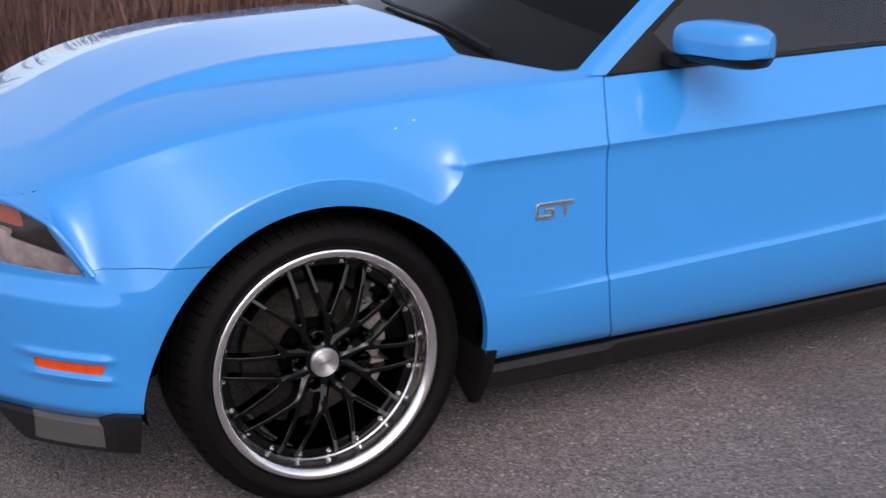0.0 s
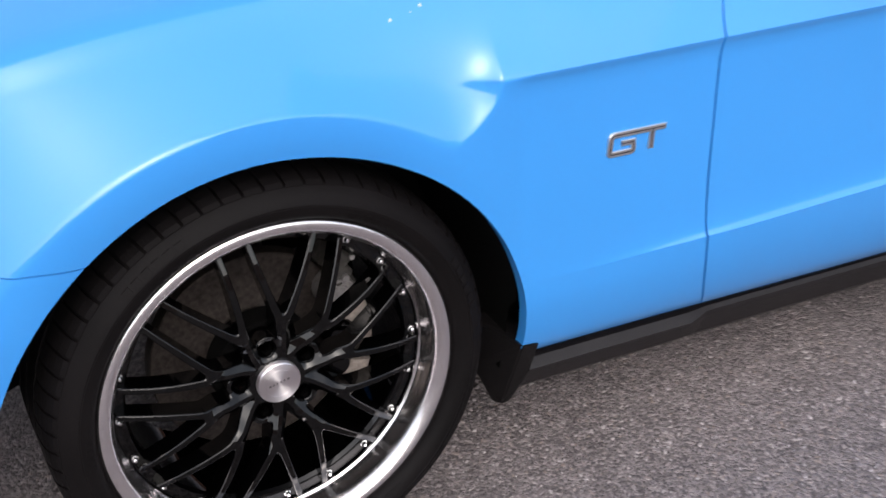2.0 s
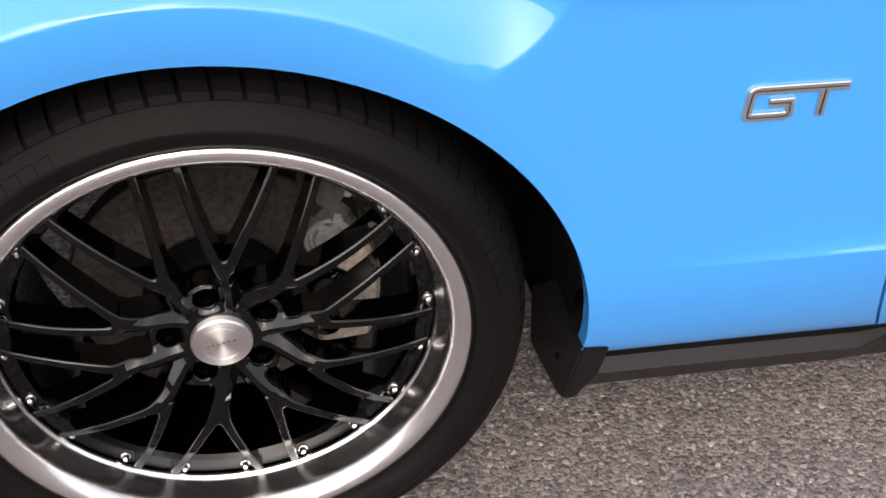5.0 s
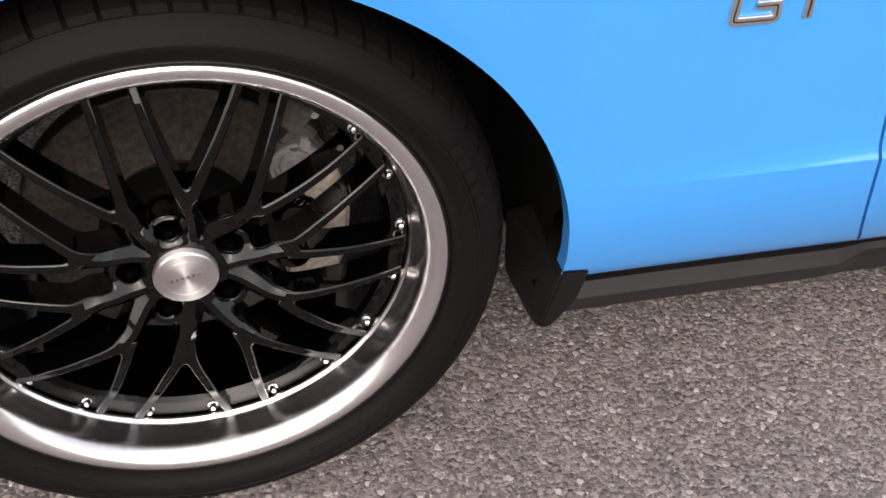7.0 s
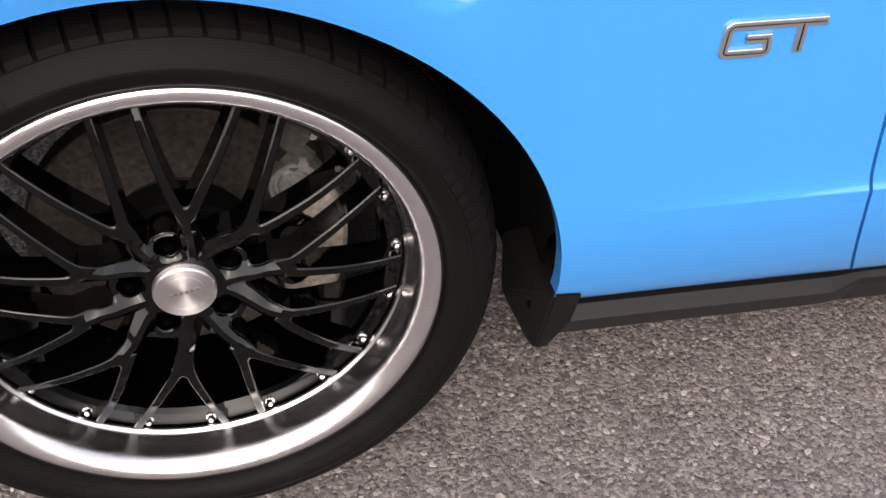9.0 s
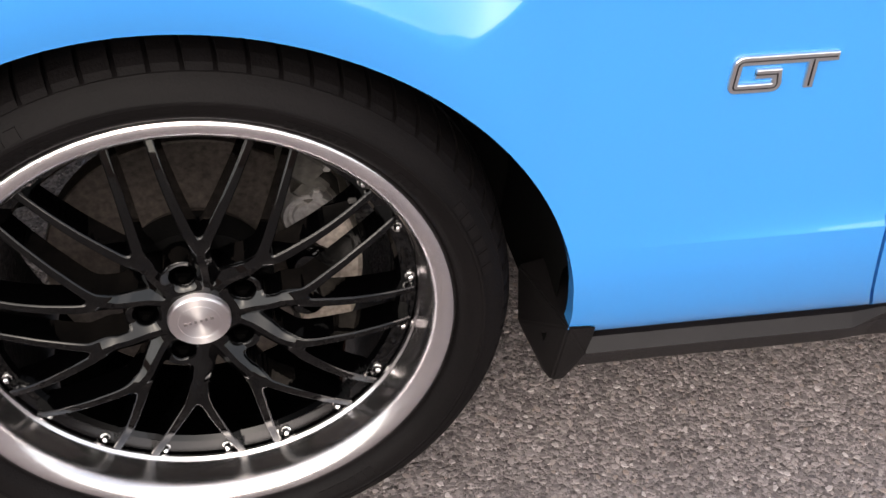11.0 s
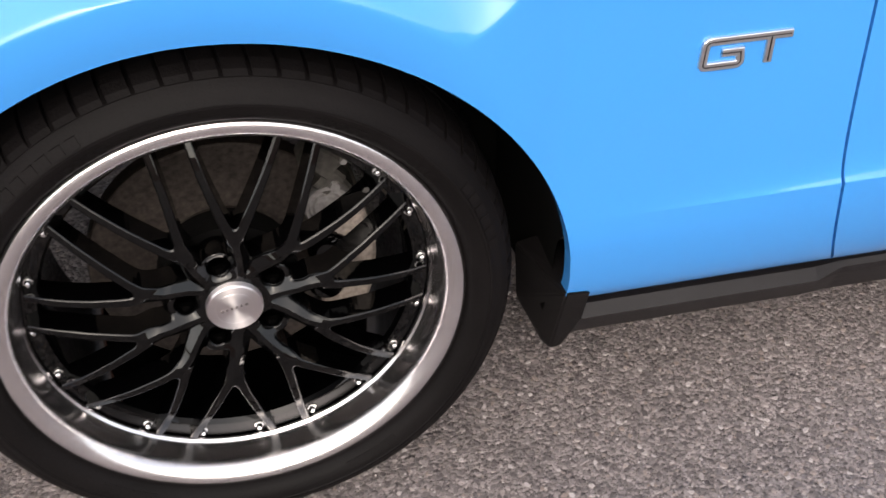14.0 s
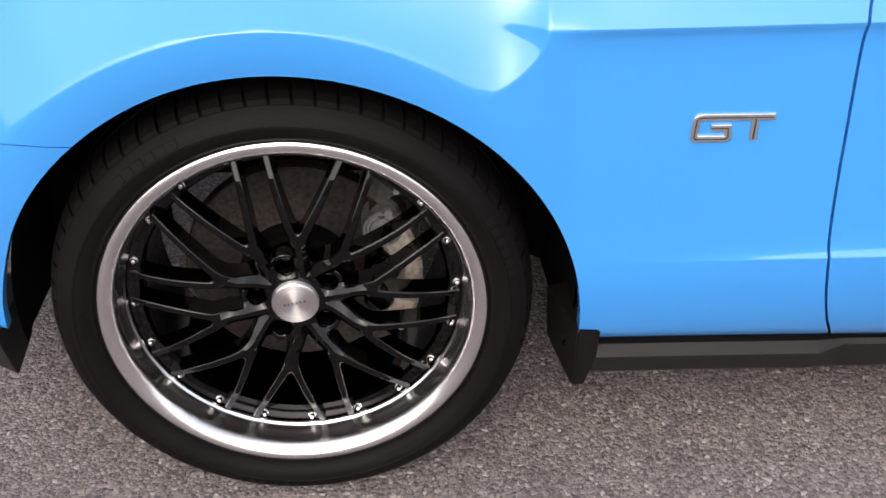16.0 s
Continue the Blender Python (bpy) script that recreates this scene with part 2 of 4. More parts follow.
def lathe(profile, n=96, a0=0.0, a1=360.0):
    """Turns (r, y) pairs round the y axis."""
    bm = bmesh.new()
    full = abs(a1 - a0) > 359.9
    rings = []
    for k in range(n if full else n + 1):
        a = radians(a0 + (a1 - a0) * k / n)
        rings.append([bm.verts.new((r * math.cos(a), y, r * math.sin(a))) for r, y in profile])
    for k in range(n):
        A, B = rings[k], rings[(k + 1) % len(rings)]
        for i in range(len(profile) - 1):
            ring = []
            for w in (A[i], B[i], B[i + 1], A[i + 1]):
                ring.append(w)
            bm.faces.new(ring)
    bmesh.ops.remove_doubles(bm, verts=bm.verts, dist=1e-6)
    bmesh.ops.recalc_face_normals(bm, faces=bm.faces)
    return bm


def box(bm, x0, x1, y0, y1, z0, z1, bevel=0.0):
    vs = [bm.verts.new((x, y, z)) for x in (x0, x1) for y in (y0, y1) for z in (z0, z1)]
    fs = [bm.faces.new([vs[i] for i in q]) for q in ((0, 1, 3, 2), (4, 6, 7, 5), (0, 4, 5, 1), (2, 3, 7, 6), (0, 2, 6, 4), (1, 5, 7, 3))]
    if bevel:
        es = list({e for f in fs for e in f.edges})
        bmesh.ops.bevel(bm, geom=es, offset=bevel, segments=2, affect="EDGES", profile=0.5)
    return bm


def loft(rings, closed=True, caps=True):
    """Joins rings of points, each as long as the next."""
    bm = bmesh.new()
    R = [[bm.verts.new(p) for p in ring] for ring in rings]
    n = len(R[0])
    for A, B in zip(R, R[1:]):
        for i in range(n if closed else n - 1):
            j = (i + 1) % n
            bm.faces.new((A[i], A[j], B[j], B[i]))
    if caps and closed:
        bm.faces.new(R[0][::-1])
        bm.faces.new(R[-1])
    bmesh.ops.recalc_face_normals(bm, faces=bm.faces)
    return bm


def tube(points, radii, sides=6, caps=True):
    rings = []
    for i, p in enumerate(points):
        p = Vector(p)
        d = Vector(points[min(i + 1, len(points) - 1)]) - Vector(points[max(i - 1, 0)])
        d.normalize()
        s = d.cross(Vector((0.13, 0.27, 0.95))).normalized()
        t = d.cross(s)
        r = radii[i] if isinstance(radii, (list, tuple)) else radii
        rings.append([p + r * (math.cos(2 * math.pi * k / sides) * s + math.sin(2 * math.pi * k / sides) * t) for k in range(sides)])
    return loft(rings, True, caps)


def join(*bms):
    out = bmesh.new()
    for b in bms:
        me = bpy.data.meshes.new("tmp")
        b.to_mesh(me)
        b.free()
        out.from_mesh(me)
        bpy.data.meshes.remove(me)
    return out


# ---- ground ----
HUB = 0.343


def build_ground():
    bm = bmesh.new()
    k = 60
    rs = [0.0] + [0.5 * 1.35 ** i for i in range(28)]
    rings = [[bm.verts.new((0.4 + r * math.cos(2 * math.pi * a / k), 0.2 + r * math.sin(2 * math.pi * a / k), 0)) for a in range(k)] for r in rs[1:]]
    c = bm.verts.new((0.4, 0.2, 0))
    for a in range(k):
        bm.faces.new((c, rings[0][a], rings[0][(a + 1) % k]))
        for A, B in zip(rings, rings[1:]):
            bm.faces.new((A[a], B[a], B[(a + 1) % k], A[(a + 1) % k]))
    tagged(mesh_ob("ground", bm, ASPHALT), "worn grey-brown asphalt with exposed pale stone chips", "ground", kind="structure")


build_ground()


def build_chips():
    """Stone chips bedded in the asphalt near the wheel."""
    rnd = random.Random(5)
    verts, faces = [], []
    for i in range(56000):
        if i % 3:
            x, y = rnd.uniform(-0.45, 1.35), rnd.uniform(-0.45, 0.45)
        else:
            x, y = rnd.uniform(-0.9, 2.4), rnd.uniform(-1.1, 1.0)
        r = 0.0016 + 0.0036 * rnd.random() ** 2.2
        h = r * rnd.uniform(0.10, 0.50)
        a = rnd.uniform(0, 6.28)
        st = rnd.uniform(1.0, 1.7)
        base = len(verts)
        n = 5
        tx, ty = rnd.uniform(-0.3, 0.3) * h, rnd.uniform(-0.3, 0.3) * h
        for lvl, (s, z) in enumerate(((1.0, -0.0008), (0.72, h))):
            for i in range(n):
                b = a + 2 * math.pi * i / n + 0.25 * math.sin(i * 2.4 + a)
                u, v = r * s * st * math.cos(b), r * s * math.sin(b)
                ca, sa = math.cos(a * 3), math.sin(a * 3)
                verts.append((x + u * ca - v * sa, y + u * sa + v * ca, z + (lvl * (tx * math.cos(b) + ty * math.sin(b)))))
        for i in range(n):
            j = (i + 1) % n
            faces.append((base + i, base + j, base + n + j, base + n + i))
        faces.append(tuple(base + n + i for i in range(n)))
    me = bpy.data.meshes.new("stone_chips")
    me.from_pydata(verts, [], faces)
    me.materials.append(AGGREGATE)
    tagged(new("stone_chips", me), "pale stone chips bedded in the asphalt surface", "stone chips", kind="stuff")


build_chips()

# ---- the car's body surface ----
CENTRE = 0.90
ridge_z = curve((-0.95, 0.60), (-0.8, 0.665), (-0.6, 0.755), (-0.5, 0.797), (-0.4, 0.836), (-0.3, 0.866), (-0.2, 0.884), (-0.1, 0.896), (0, 0.905), (0.15, 0.914), (0.3, 0.921),
                (0.5, 0.929), (0.8, 0.939), (1.3, 0.948), (2.2, 0.965), (3.0, 0.99), (3.75, 0.98))
ridge_y = curve((-0.95, 0.10), (-0.6, 0.10), (-0.3, 0.10), (0.2, 0.098), (0.5, 0.085), (0.8, 0.066), (1.3, 0.060), (2.2, 0.065), (3.0, 0.09), (3.75, 0.12))
crease_up_z = curve((-1, 0.775), (0.3, 0.785), (0.75, 0.792), (1.3, 0.802), (2.2, 0.82), (3.75, 0.83))
crease_lo_z = curve((-1, 0.43), (0.45, 0.434), (0.75, 0.443), (1.3, 0.460), (2.2, 0.49), (3.75, 0.50))
door_1 = curve((0, 0.037), (0.08, 0.020), (0.2, 0.004), (0.5, -0.018), (0.8, -0.031), (1, -0.036))
door_2 = curve((0, -0.036), (0.010, -0.0332), (0.020, -0.0312), (0.036, -0.0292), (0.06, -0.0276), (0.10, -0.0263), (0.18, -0.0253), (0.4, -0.0246), (0.7, -0.0248), (0.9, -0.026), (0.96, -0.029), (1, -0.035))
door_3 = curve((0, -0.035), (0.1, -0.026), (0.5, 0.010), (1, 0.064))
plain_1 = curve((0, 0.037), (0.08, 0.020), (0.2, 0.006), (0.5, -0.010), (0.8, -0.019), (1, -0.021))
plain_2 = curve((0, -0.021), (0.2, -0.022), (0.7, -0.024), (0.9, -0.026), (0.96, -0.029), (1, -0.035))
FX, FZ, FR = -0.013, 0.335, 0.453
hood_rise = curve((0, 0), (0.015, 0.0075), (0.03, 0.0125), (0.06, 0.020), (0.17, 0.042), (0.26, 0.056), (0.80, 0.085))


def sill_z(x):
    return 0.262 - 0.012 * sm(0.4, 1.4, x)


def nose(x):
    ahead = 0.5 * (-x - 0.3 + math.hypot(x + 0.3, 0.10))
    p = 2.12 * ahead * ahead if x < 0.3 else 0.0
    return p + (0.9 * (x - 3.1) ** 2 if x > 3.1 else 0.0)


def door_y(x, z):
    zs, z1, z2, z3 = sill_z(x), crease_lo_z(x), crease_up_z(x), ridge_z(x)
    a = sm(0.41, 0.86, x)
    if z < z1:
        u = (z - zs) / (z1 - zs)
        return (1 - a) * plain_1(u) + a * door_1(u)
    if z < z2:
        u = (z - z1) / (z2 - z1)
        return (1 - a) * plain_2(u) + a * door_2(u)
    u = (z - z2) / (z3 - z2)
    return door_3(u) * (1 - u) + u * ((ridge_y(x) + 0.035) * (door_3(u) + 0.035) / 0.099 - 0.035)


turn_x = curve((0.60, 0.215), (0.66, 0.228), (0.685, 0.252), (0.70, 0.272), (0.72, 0.298), (0.74, 0.318), (0.755, 0.329), (0.77, 0.335), (0.79, 0.337))


def fender_y(x, z):
    dx = x - FX
    rad = FR - 0.004 * sm(0.10, 0.30, dx)
    arc = FZ + math.sqrt(max(rad * rad - dx * dx, 0.0))
    low = 0.585 + min(0.155, 1.7 * max(0.0, -0.475 - x))
    za = 0.5 * (arc + low + math.sqrt((arc - low) ** 2 + 0.0009))
    zr, yr = ridge_z(x), ridge_y(x)

    def lean(foot, k, soft=0.00004):
        foot = min(foot, zr - 0.05)
        u = (z - foot) / (zr - foot)
        u = 0.5 * (u + math.sqrt(u * u + soft))
        return -0.035 + (yr + 0.035) * ((1 - k) * u + k * u * u)
    y = lean(za, 0.25 * sm(0.06, 0.27, dx) + 0.15 * sm(0.10, 0.32, -dx), 0.00001)
    if x > 0.07:
        # behind the arch the leaning fender turns out to the door's upper crease
        cz = crease_up_z(x)
        q = sm(cz - 0.016, cz + 0.074, z)
        t = (1 - q) * min(1.0, max(0.0, (x - 0.12) / (turn_x(z) - 0.12))) ** 3.6 + q * sm(0.02, 0.46, x)
        y += t * (lean(cz, 0.18, 0.00004 + 0.008 * sm(0.39, 0.30, x)) - y)
    # the softly rolled edge along the top of the fender
    y -= 0.0024 * sm(zr - 0.030, zr, z) * sm(0.42, 0.10, x) * sm(-0.52, -0.20, x)
    s = math.hypot(dx, z - FZ) - rad
    wl = min(1.0, max(0.0, (x - 0.20) / 0.18)) ** 2
    if s < 0:
        t = min(-s / 0.06, 1.5)
        y += (1 - wl) * 0.009 * t * t
    if wl > 0:
        y += wl * (door_y(x, min(z, crease_up_z(x))) + 0.035)
    if z < 0.36 and x < 0:
        y += 1.6 * (0.36 - z) ** 2 + 1.3 * max(0.0, 0.300 - z)
    if x < -0.22:
        y += 0.026 * sm(0.56, 0.30, z) * sm(-0.22, -0.40, x)
    if x < -0.40:
        y += 0.036 * sm(-0.41, -0.53, x) * sm(0.548, 0.600, z) * (1 - sm(0.605, 0.77, z))
        w = sm(-0.46, -0.50, x) * sm(-0.66, -0.61, x)
        y -= w * 0.013 * (math.exp(-((z - 0.430) / 0.010) ** 2) + math.exp(-((z - 0.380) / 0.009) ** 2))
    return y


def body_y(x, z):
    w = sm(0.40, 0.50, x)
    y = 0.0
    if w < 1:
        y += (1 - w) * fender_y(x, z)
    if w > 0:
        y += w * door_y(x, z)
    return y + nose(x)


def dome(x, y):
    """The raised middle of the bonnet."""
    e = 0.37 - 0.05 * sm(-0.5, 0.4, x)
    return 0.040 * sm(-0.62, 0.1, x) * sm(e, e + 0.07, y) + 0.012 * sm(e + 0.07, CENTRE, y)


def skin(x, v):
    """v 0 to 3: from the sill by the two creases to the ridge; 3 to 4: on over the top to the middle of the car."""
    if v <= 3:
        zs = (sill_z(x) if x > 0 else 0.27, crease_lo_z(x), crease_up_z(x), ridge_z(x))
        i = min(max(int(v), 0), 2)
        z = zs[i] + (v - i) * (zs[i + 1] - zs[i])
        return Vector((x, min(body_y(x, z), CENTRE), z))
    q = v - 3
    y0 = body_y(x, ridge_z(x))
    y = y0 + q * max(CENTRE - y0, 0.0)
    return Vector((x, y, ridge_z(x) + hood_rise(y - y0) + dome(x, y)))


def arch(x, z, cx, grow=0.0):
    """Above zero outside the wheel opening."""
    r = 0.404 + grow + 0.05 * max(0.0, 0.36 - z) * (1 if x > cx else 0.4) + 0.011 * sm(-0.20, 0.20, cx - x) + (0.011 * sm(0.46, 0.30, z) if x < cx else 0.0)
    return math.hypot(x - cx - 0.006, z - 0.317) - r


def steps(a, b, d):
    n = max(2, int(round((b - a) / d)))
    return [a + (b - a) * i / n for i in range(n + 1)]


seam_x = curve((0.20, 0.832), (0.26, 0.804), (0.33, 0.773), (0.40, 0.755), (0.45, 0.748), (0.55, 0.742), (0.64, 0.739), (0.79, 0.735), (0.86, 0.752), (0.95, 0.788))
V_SIDE = steps(0, 0.85, 0.05) + steps(0.875, 0.95, 0.018) + steps(0.956, 1.10, 0.006) + steps(1.115, 1.2, 0.016) + steps(1.215, 2.06, 0.011) + steps(2.09, 2.85, 0.04) + steps(2.87, 3.0, 0.018)
BUMPER_Z = curve((-0.95, 0.610), (-0.505, 0.624), (-0.46, 0.630), (-0.40, 0.6355), (-0.34, 0.6355), (-0.28, 0.631))


def lamp_edge(x, z):
    """Above zero outside the headlamp opening."""
    top = 0.735 - 0.02 * sm(-0.62, -0.54, x) - max(0.0, (x + 0.565)) * 1.75
    bottom = 0.608 - 0.18 * (x + 0.505) * 0.4
    return max(z - top, bottom - z, x + 0.497)


car = tagged(empty("car", pose(0, 0, 0)), "bright blue two-door sports coupe parked on asphalt", "car")
FOLD = (0, 0.022, 0)


def fender_panels():
    xs = steps(-0.70, 0.238, 0.0065) + steps(0.242, 0.346, 0.0036) + steps(0.352, 0.42, 0.0065) + steps(0.43, 0.82, 0.0105)
    z_of = lambda x, v: skin(x, v)[2]
    bm = clipped(xs, V_SIDE + [3.004, 3.010, 3.018, 3.028, 3.04, 3.052], skin, [
        lambda x, v: arch(x, z_of(x, v), 0.0),
        lambda x, v: seam_x(z_of(x, v)) - 0.0021 - x,
        lambda x, v: z_of(x, v) - BUMPER_Z(x) - 0.0009 if x < 0 else 1.0,
        lambda x, v: lamp_edge(x, z_of(x, v)) if x < -0.4 else 1.0,
        lambda x, v: x + 0.66,
        lambda x, v: 0.795 - x,
    ], FOLD)
    part("front_fender", bm, PAINT, car, "glossy blue front fender with a flared wheel arch")
    bm = clipped(steps(-0.95, -0.25, 0.0095), [-0.35, -0.2, -0.1] + V_SIDE + [3.05, 3.1, 3.2], skin, [
        lambda x, v: arch(x, z_of(x, v), 0.0),
        lambda x, v: BUMPER_Z(x) - 0.0009 - z_of(x, v),
        lambda x, v: lamp_edge(x, z_of(x, v)),
        lambda x, v: z_of(x, v) - (0.262 + 0.036 * sm(-0.462, -0.452, x)),
        marker_out,
    ], FOLD)
    part("front_bumper", bm, PAINT, car, "blue front bumper corner")


def marker_out(x, v):
    p = skin(x, v)
    return max(abs(x + 0.552) - (0.062 + 0.25 * (p[2] - 0.41)), abs(p[2] - 0.405) - 0.0125)


def door_panel():
    xs = steps(0.70, 2.0, 0.011)
    bm = clipped(xs, V_SIDE, skin, [
        lambda x, v: x - seam_x(skin(x, v)[2]) - 0.0021,
        lambda x, v: 1.985 - x,
    ], FOLD)
    return part("door", bm, PAINT, car, "long blue car door with two sharp crease lines")


def rear_panels():
    z_of = lambda x, v: skin(x, v)[2]
    vs = steps(0, 3, 0.06) + [3.05, 3.15, 3.3, 3.5]
    bm = clipped(steps(1.99, 3.72, 0.03), vs, skin, [
        lambda x, v: arch(x, z_of(x, v), 2.72),
        lambda x, v: x - 1.992,
        lambda x, v: 1.0 if v < 3.01 else x - 2.95,
    ], FOLD)
    part("rear_fender", bm, PAINT, car)


def hood_panel():
    back = curve((0.05, 0.74), (0.10, 0.70), (0.22, 0.60), (0.38, 0.50), (0.5, 0.51), (0.65, 0.505), (0.9, 0.49))

    def keep(x, v):
        p = skin(x, v)
        return back(p[1]) - x
    vs = [3.0548 + 0.9452 * (i / 90) for i in range(91)]
    snug = lambda x, v: skin(x, v - 0.0018 * (1 - (v - 3.0548) / 0.9452))
    bm = clipped(steps(-0.74, -0.30, 0.0055) + steps(-0.29, 0.74, 0.0125), vs, snug, [keep, lambda x, v: x + 0.70 - 0.05 * (v - 3.5)], (0, 0, -0.02))
    far = bm.copy()
    for w in far.verts:
        w.co.y = 2 * CENTRE - w.co.y
    bmesh.ops.reverse_faces(far, faces=far.faces)
    part("hood", join(bm, far), PAINT, car, "blue hood with a raised centre dome")


fender_panels()
door_panel()
rear_panels()
hood_panel()


# ---- far side, underbody, cabin ----
def mirrored(ob, name):
    bm = bmesh.new()
    bm.from_mesh(ob.data)
    for w in bm.verts:
        w.co.y = 2 * CENTRE - w.co.y
    bmesh.ops.reverse_faces(bm, faces=bm.faces)
    return part(name, bm, ob.data.materials[0], car)


for far_name in ("front_fender", "front_bumper", "door", "rear_fender"):
    mirrored(bpy.data.objects[far_name], far_name)


def inner_body():
    bm = bmesh.new()
    box(bm, 0.52, 2.25, 0.09, 1.71, 0.20, 0.80, 0.02)
    part("floor_pan", bm, DULL_BLACK, car)
    bm = bmesh.new()
    box(bm, -0.45, 0.50, 0.42, 1.38, 0.33, 0.80, 0.03)
    part("engine_bay", bm, DULL_BLACK, car)
    bm = bmesh.new()
    box(bm, 3.12, 3.60, 0.25, 1.55, 0.25, 0.85, 0.03)
    part("boot_floor", bm, DULL_BLACK, car)
    for cx in (0.0, 2.72):
        for side in (0, 1):
            bm = lathe([(0.412, 0.012), (0.415, 0.12), (0.405, 0.30), (0.30, 0.335), (0.22, 0.34)], 48, a0=-13, a1=190)
            for w in bm.verts:
                w.co.x += cx
                w.co.z += 0.325
                if side:
                    w.co.y = 2 * CENTRE - w.co.y
                if w.co.x < cx and w.co.z < 0.55 and not side:
                    w.co.y = max(w.co.y, 0.07 * sm(0.56, 0.42, w.co.z))
                if w.co.x > cx and not side:
                    w.co.y = max(w.co.y, 0.055 * sm(0.42, 0.33, w.co.z))
                if w.co.z < 0.265 and abs(w.co.x - cx) < 0.33:
                    w.co.z = 0.265
            part("wheel_arch_liner", bm, DULL_BLACK, car, "black felt wheel arch liner")


inner_body()


def sill_skirt():
    """The black side skirt below the door, its top face sloping out."""
    sec = [(0.090, 0.262), (0.088, 0.2465), (0.041, 0.2460), (0.030, 0.229), (0.036, 0.222), (0.062, 0.178), (0.085, 0.158), (0.16, 0.150), (0.16, 0.262)]
    rings = [[(x, y, z - 0.010 * sm(0.4, 1.4, x)) for y, z in sec] for x in (0.448, 0.60, 0.793)]
    part("side_skirt", loft(rings), BLACK_TRIM, car, "matt black side skirt", smooth=False)
    sec2 = [(0.090, 0.262), (0.088, 0.2465), (0.046, 0.2460), (0.041, 0.238), (0.043, 0.226), (0.066, 0.178), (0.088, 0.158), (0.16, 0.150), (0.16, 0.262)]
    rings = [[(x, y, z - 0.010 * sm(0.4, 1.4, x)) for y, z in (sec if i == 0 else sec2)] for i, x in enumerate((0.793, 0.835, 1.3, 2.25))]
    part("side_skirt", loft(rings), BLACK_TRIM, car, "matt black side skirt", smooth=False)
    # the strake behind the wheel
    outer = [(0.411, 0.000, 0.304), (0.446, 0.002, 0.300), (0.449, 0.032, 0.225), (0.446, 0.088, 0.130), (0.428, 0.086, 0.129), (0.414, 0.045, 0.215)]
    inner = [(0.380, 0.125, 0.300), (0.440, 0.140, 0.300), (0.447, 0.150, 0.230), (0.442, 0.140, 0.128), (0.424, 0.112, 0.122), (0.386, 0.125, 0.205)]
    bm = bmesh.new()
    for p in outer + inner:
        bm.verts.new(p)
    hull = bmesh.ops.convex_hull(bm, input=bm.verts)
    bmesh.ops.delete(bm, geom=[g for g in hull["geom_interior"] if isinstance(g, bmesh.types.BMVert)], context="VERTS")
    bmesh.ops.dissolve_limit(bm, angle_limit=radians(9), verts=bm.verts, edges=bm.edges)
    bmesh.ops.bevel(bm, geom=list(bm.edges), offset=0.0025, segments=2, affect="EDGES")
    part("mud_strake", bm, STRAKE_SHADED, car, "black moulded strake behind the front wheel", smooth=False)


sill_skirt()


def front_spoiler():
    """The black lip below the bumper: a dark block at the wheel and a paler plate set back below the paint."""
    def base(x):
        return min(-0.035 + nose(x), CENTRE - 0.15)
    rings = []
    for x in steps(-0.622, -0.486, 0.02):
        y = base(x)
        rings.append([(x, y + 0.075, 0.268), (x, y + 0.062, 0.257), (x, y + 0.072, 0.203), (x, y + 0.072, 0.199), (x, y + 0.080, 0.195), (x, y + 0.20, 0.206), (x, y + 0.20, 0.268)])
    part("spoiler_plate", loft(rings), PLATE, car, "dull grey plate of the front lip spoiler", smooth=False)
    rings = []
    for x in (-0.500, -0.486, -0.476, -0.452, -0.430):
        y = base(x)
        o = 0.045 * (1 - sm(-0.502, -0.475, x))
        rings.append([(x, y + 0.010 + o, 0.302 - 0.7 * o), (x, y + 0.020 + o, 0.27), (x, y + 0.056 + 0.6 * o, 0.198), (x, y + 0.064 + 0.6 * o, 0.193), (x, y + 0.16, 0.20), (x, y + 0.16, 0.302)])
    bm = loft(rings)
    part("front_spoiler", bm, BLACK_TRIM, car, "matt black end of the front lip spoiler", smooth=False)
    rings = []
    for x in steps(-0.632, -0.48, 0.02):
        y = base(x)
        rings.append([(x, y + 0.068, 0.201), (x, y + 0.068, 0.193), (x, y + 0.076, 0.190), (x, y + 0.12, 0.196), (x, y + 0.12, 0.203)])
    part("spoiler_edge", loft(rings), BLACK_TRIM, car, smooth=False)


front_spoiler()


def spoiler_tip():
    rings = []
    for x in steps(-0.70, -0.620, 0.01):
        y = min(-0.035 + nose(x), CENTRE - 0.15)
        h = 0.262 - 0.070 * sm(-0.705, -0.628, x)
        rings.append([(x, y + 0.070, 0.268), (x, y + 0.060, 0.259), (x, y + 0.068, h), (x, y + 0.08, h - 0.003), (x, y + 0.20, h), (x, y + 0.20, 0.268)])
    part("spoiler_tip", loft(rings), BLACK_TRIM, car, "matt black tapering end of the lip spoiler", smooth=False)


spoiler_tip()


def side_marker():
    xs = steps(-0.63, -0.47, 0.004)
    bm = clipped(xs, steps(0.6, 1.2, 0.012), lambda x, v: skin(x, v) + Vector((0, 0.004, 0)), [lambda x, v: -marker_out(x, v)], (0, 0.02, 0))
    part("side_marker", bm, AMBER, car, "amber side marker lamp")


side_marker()


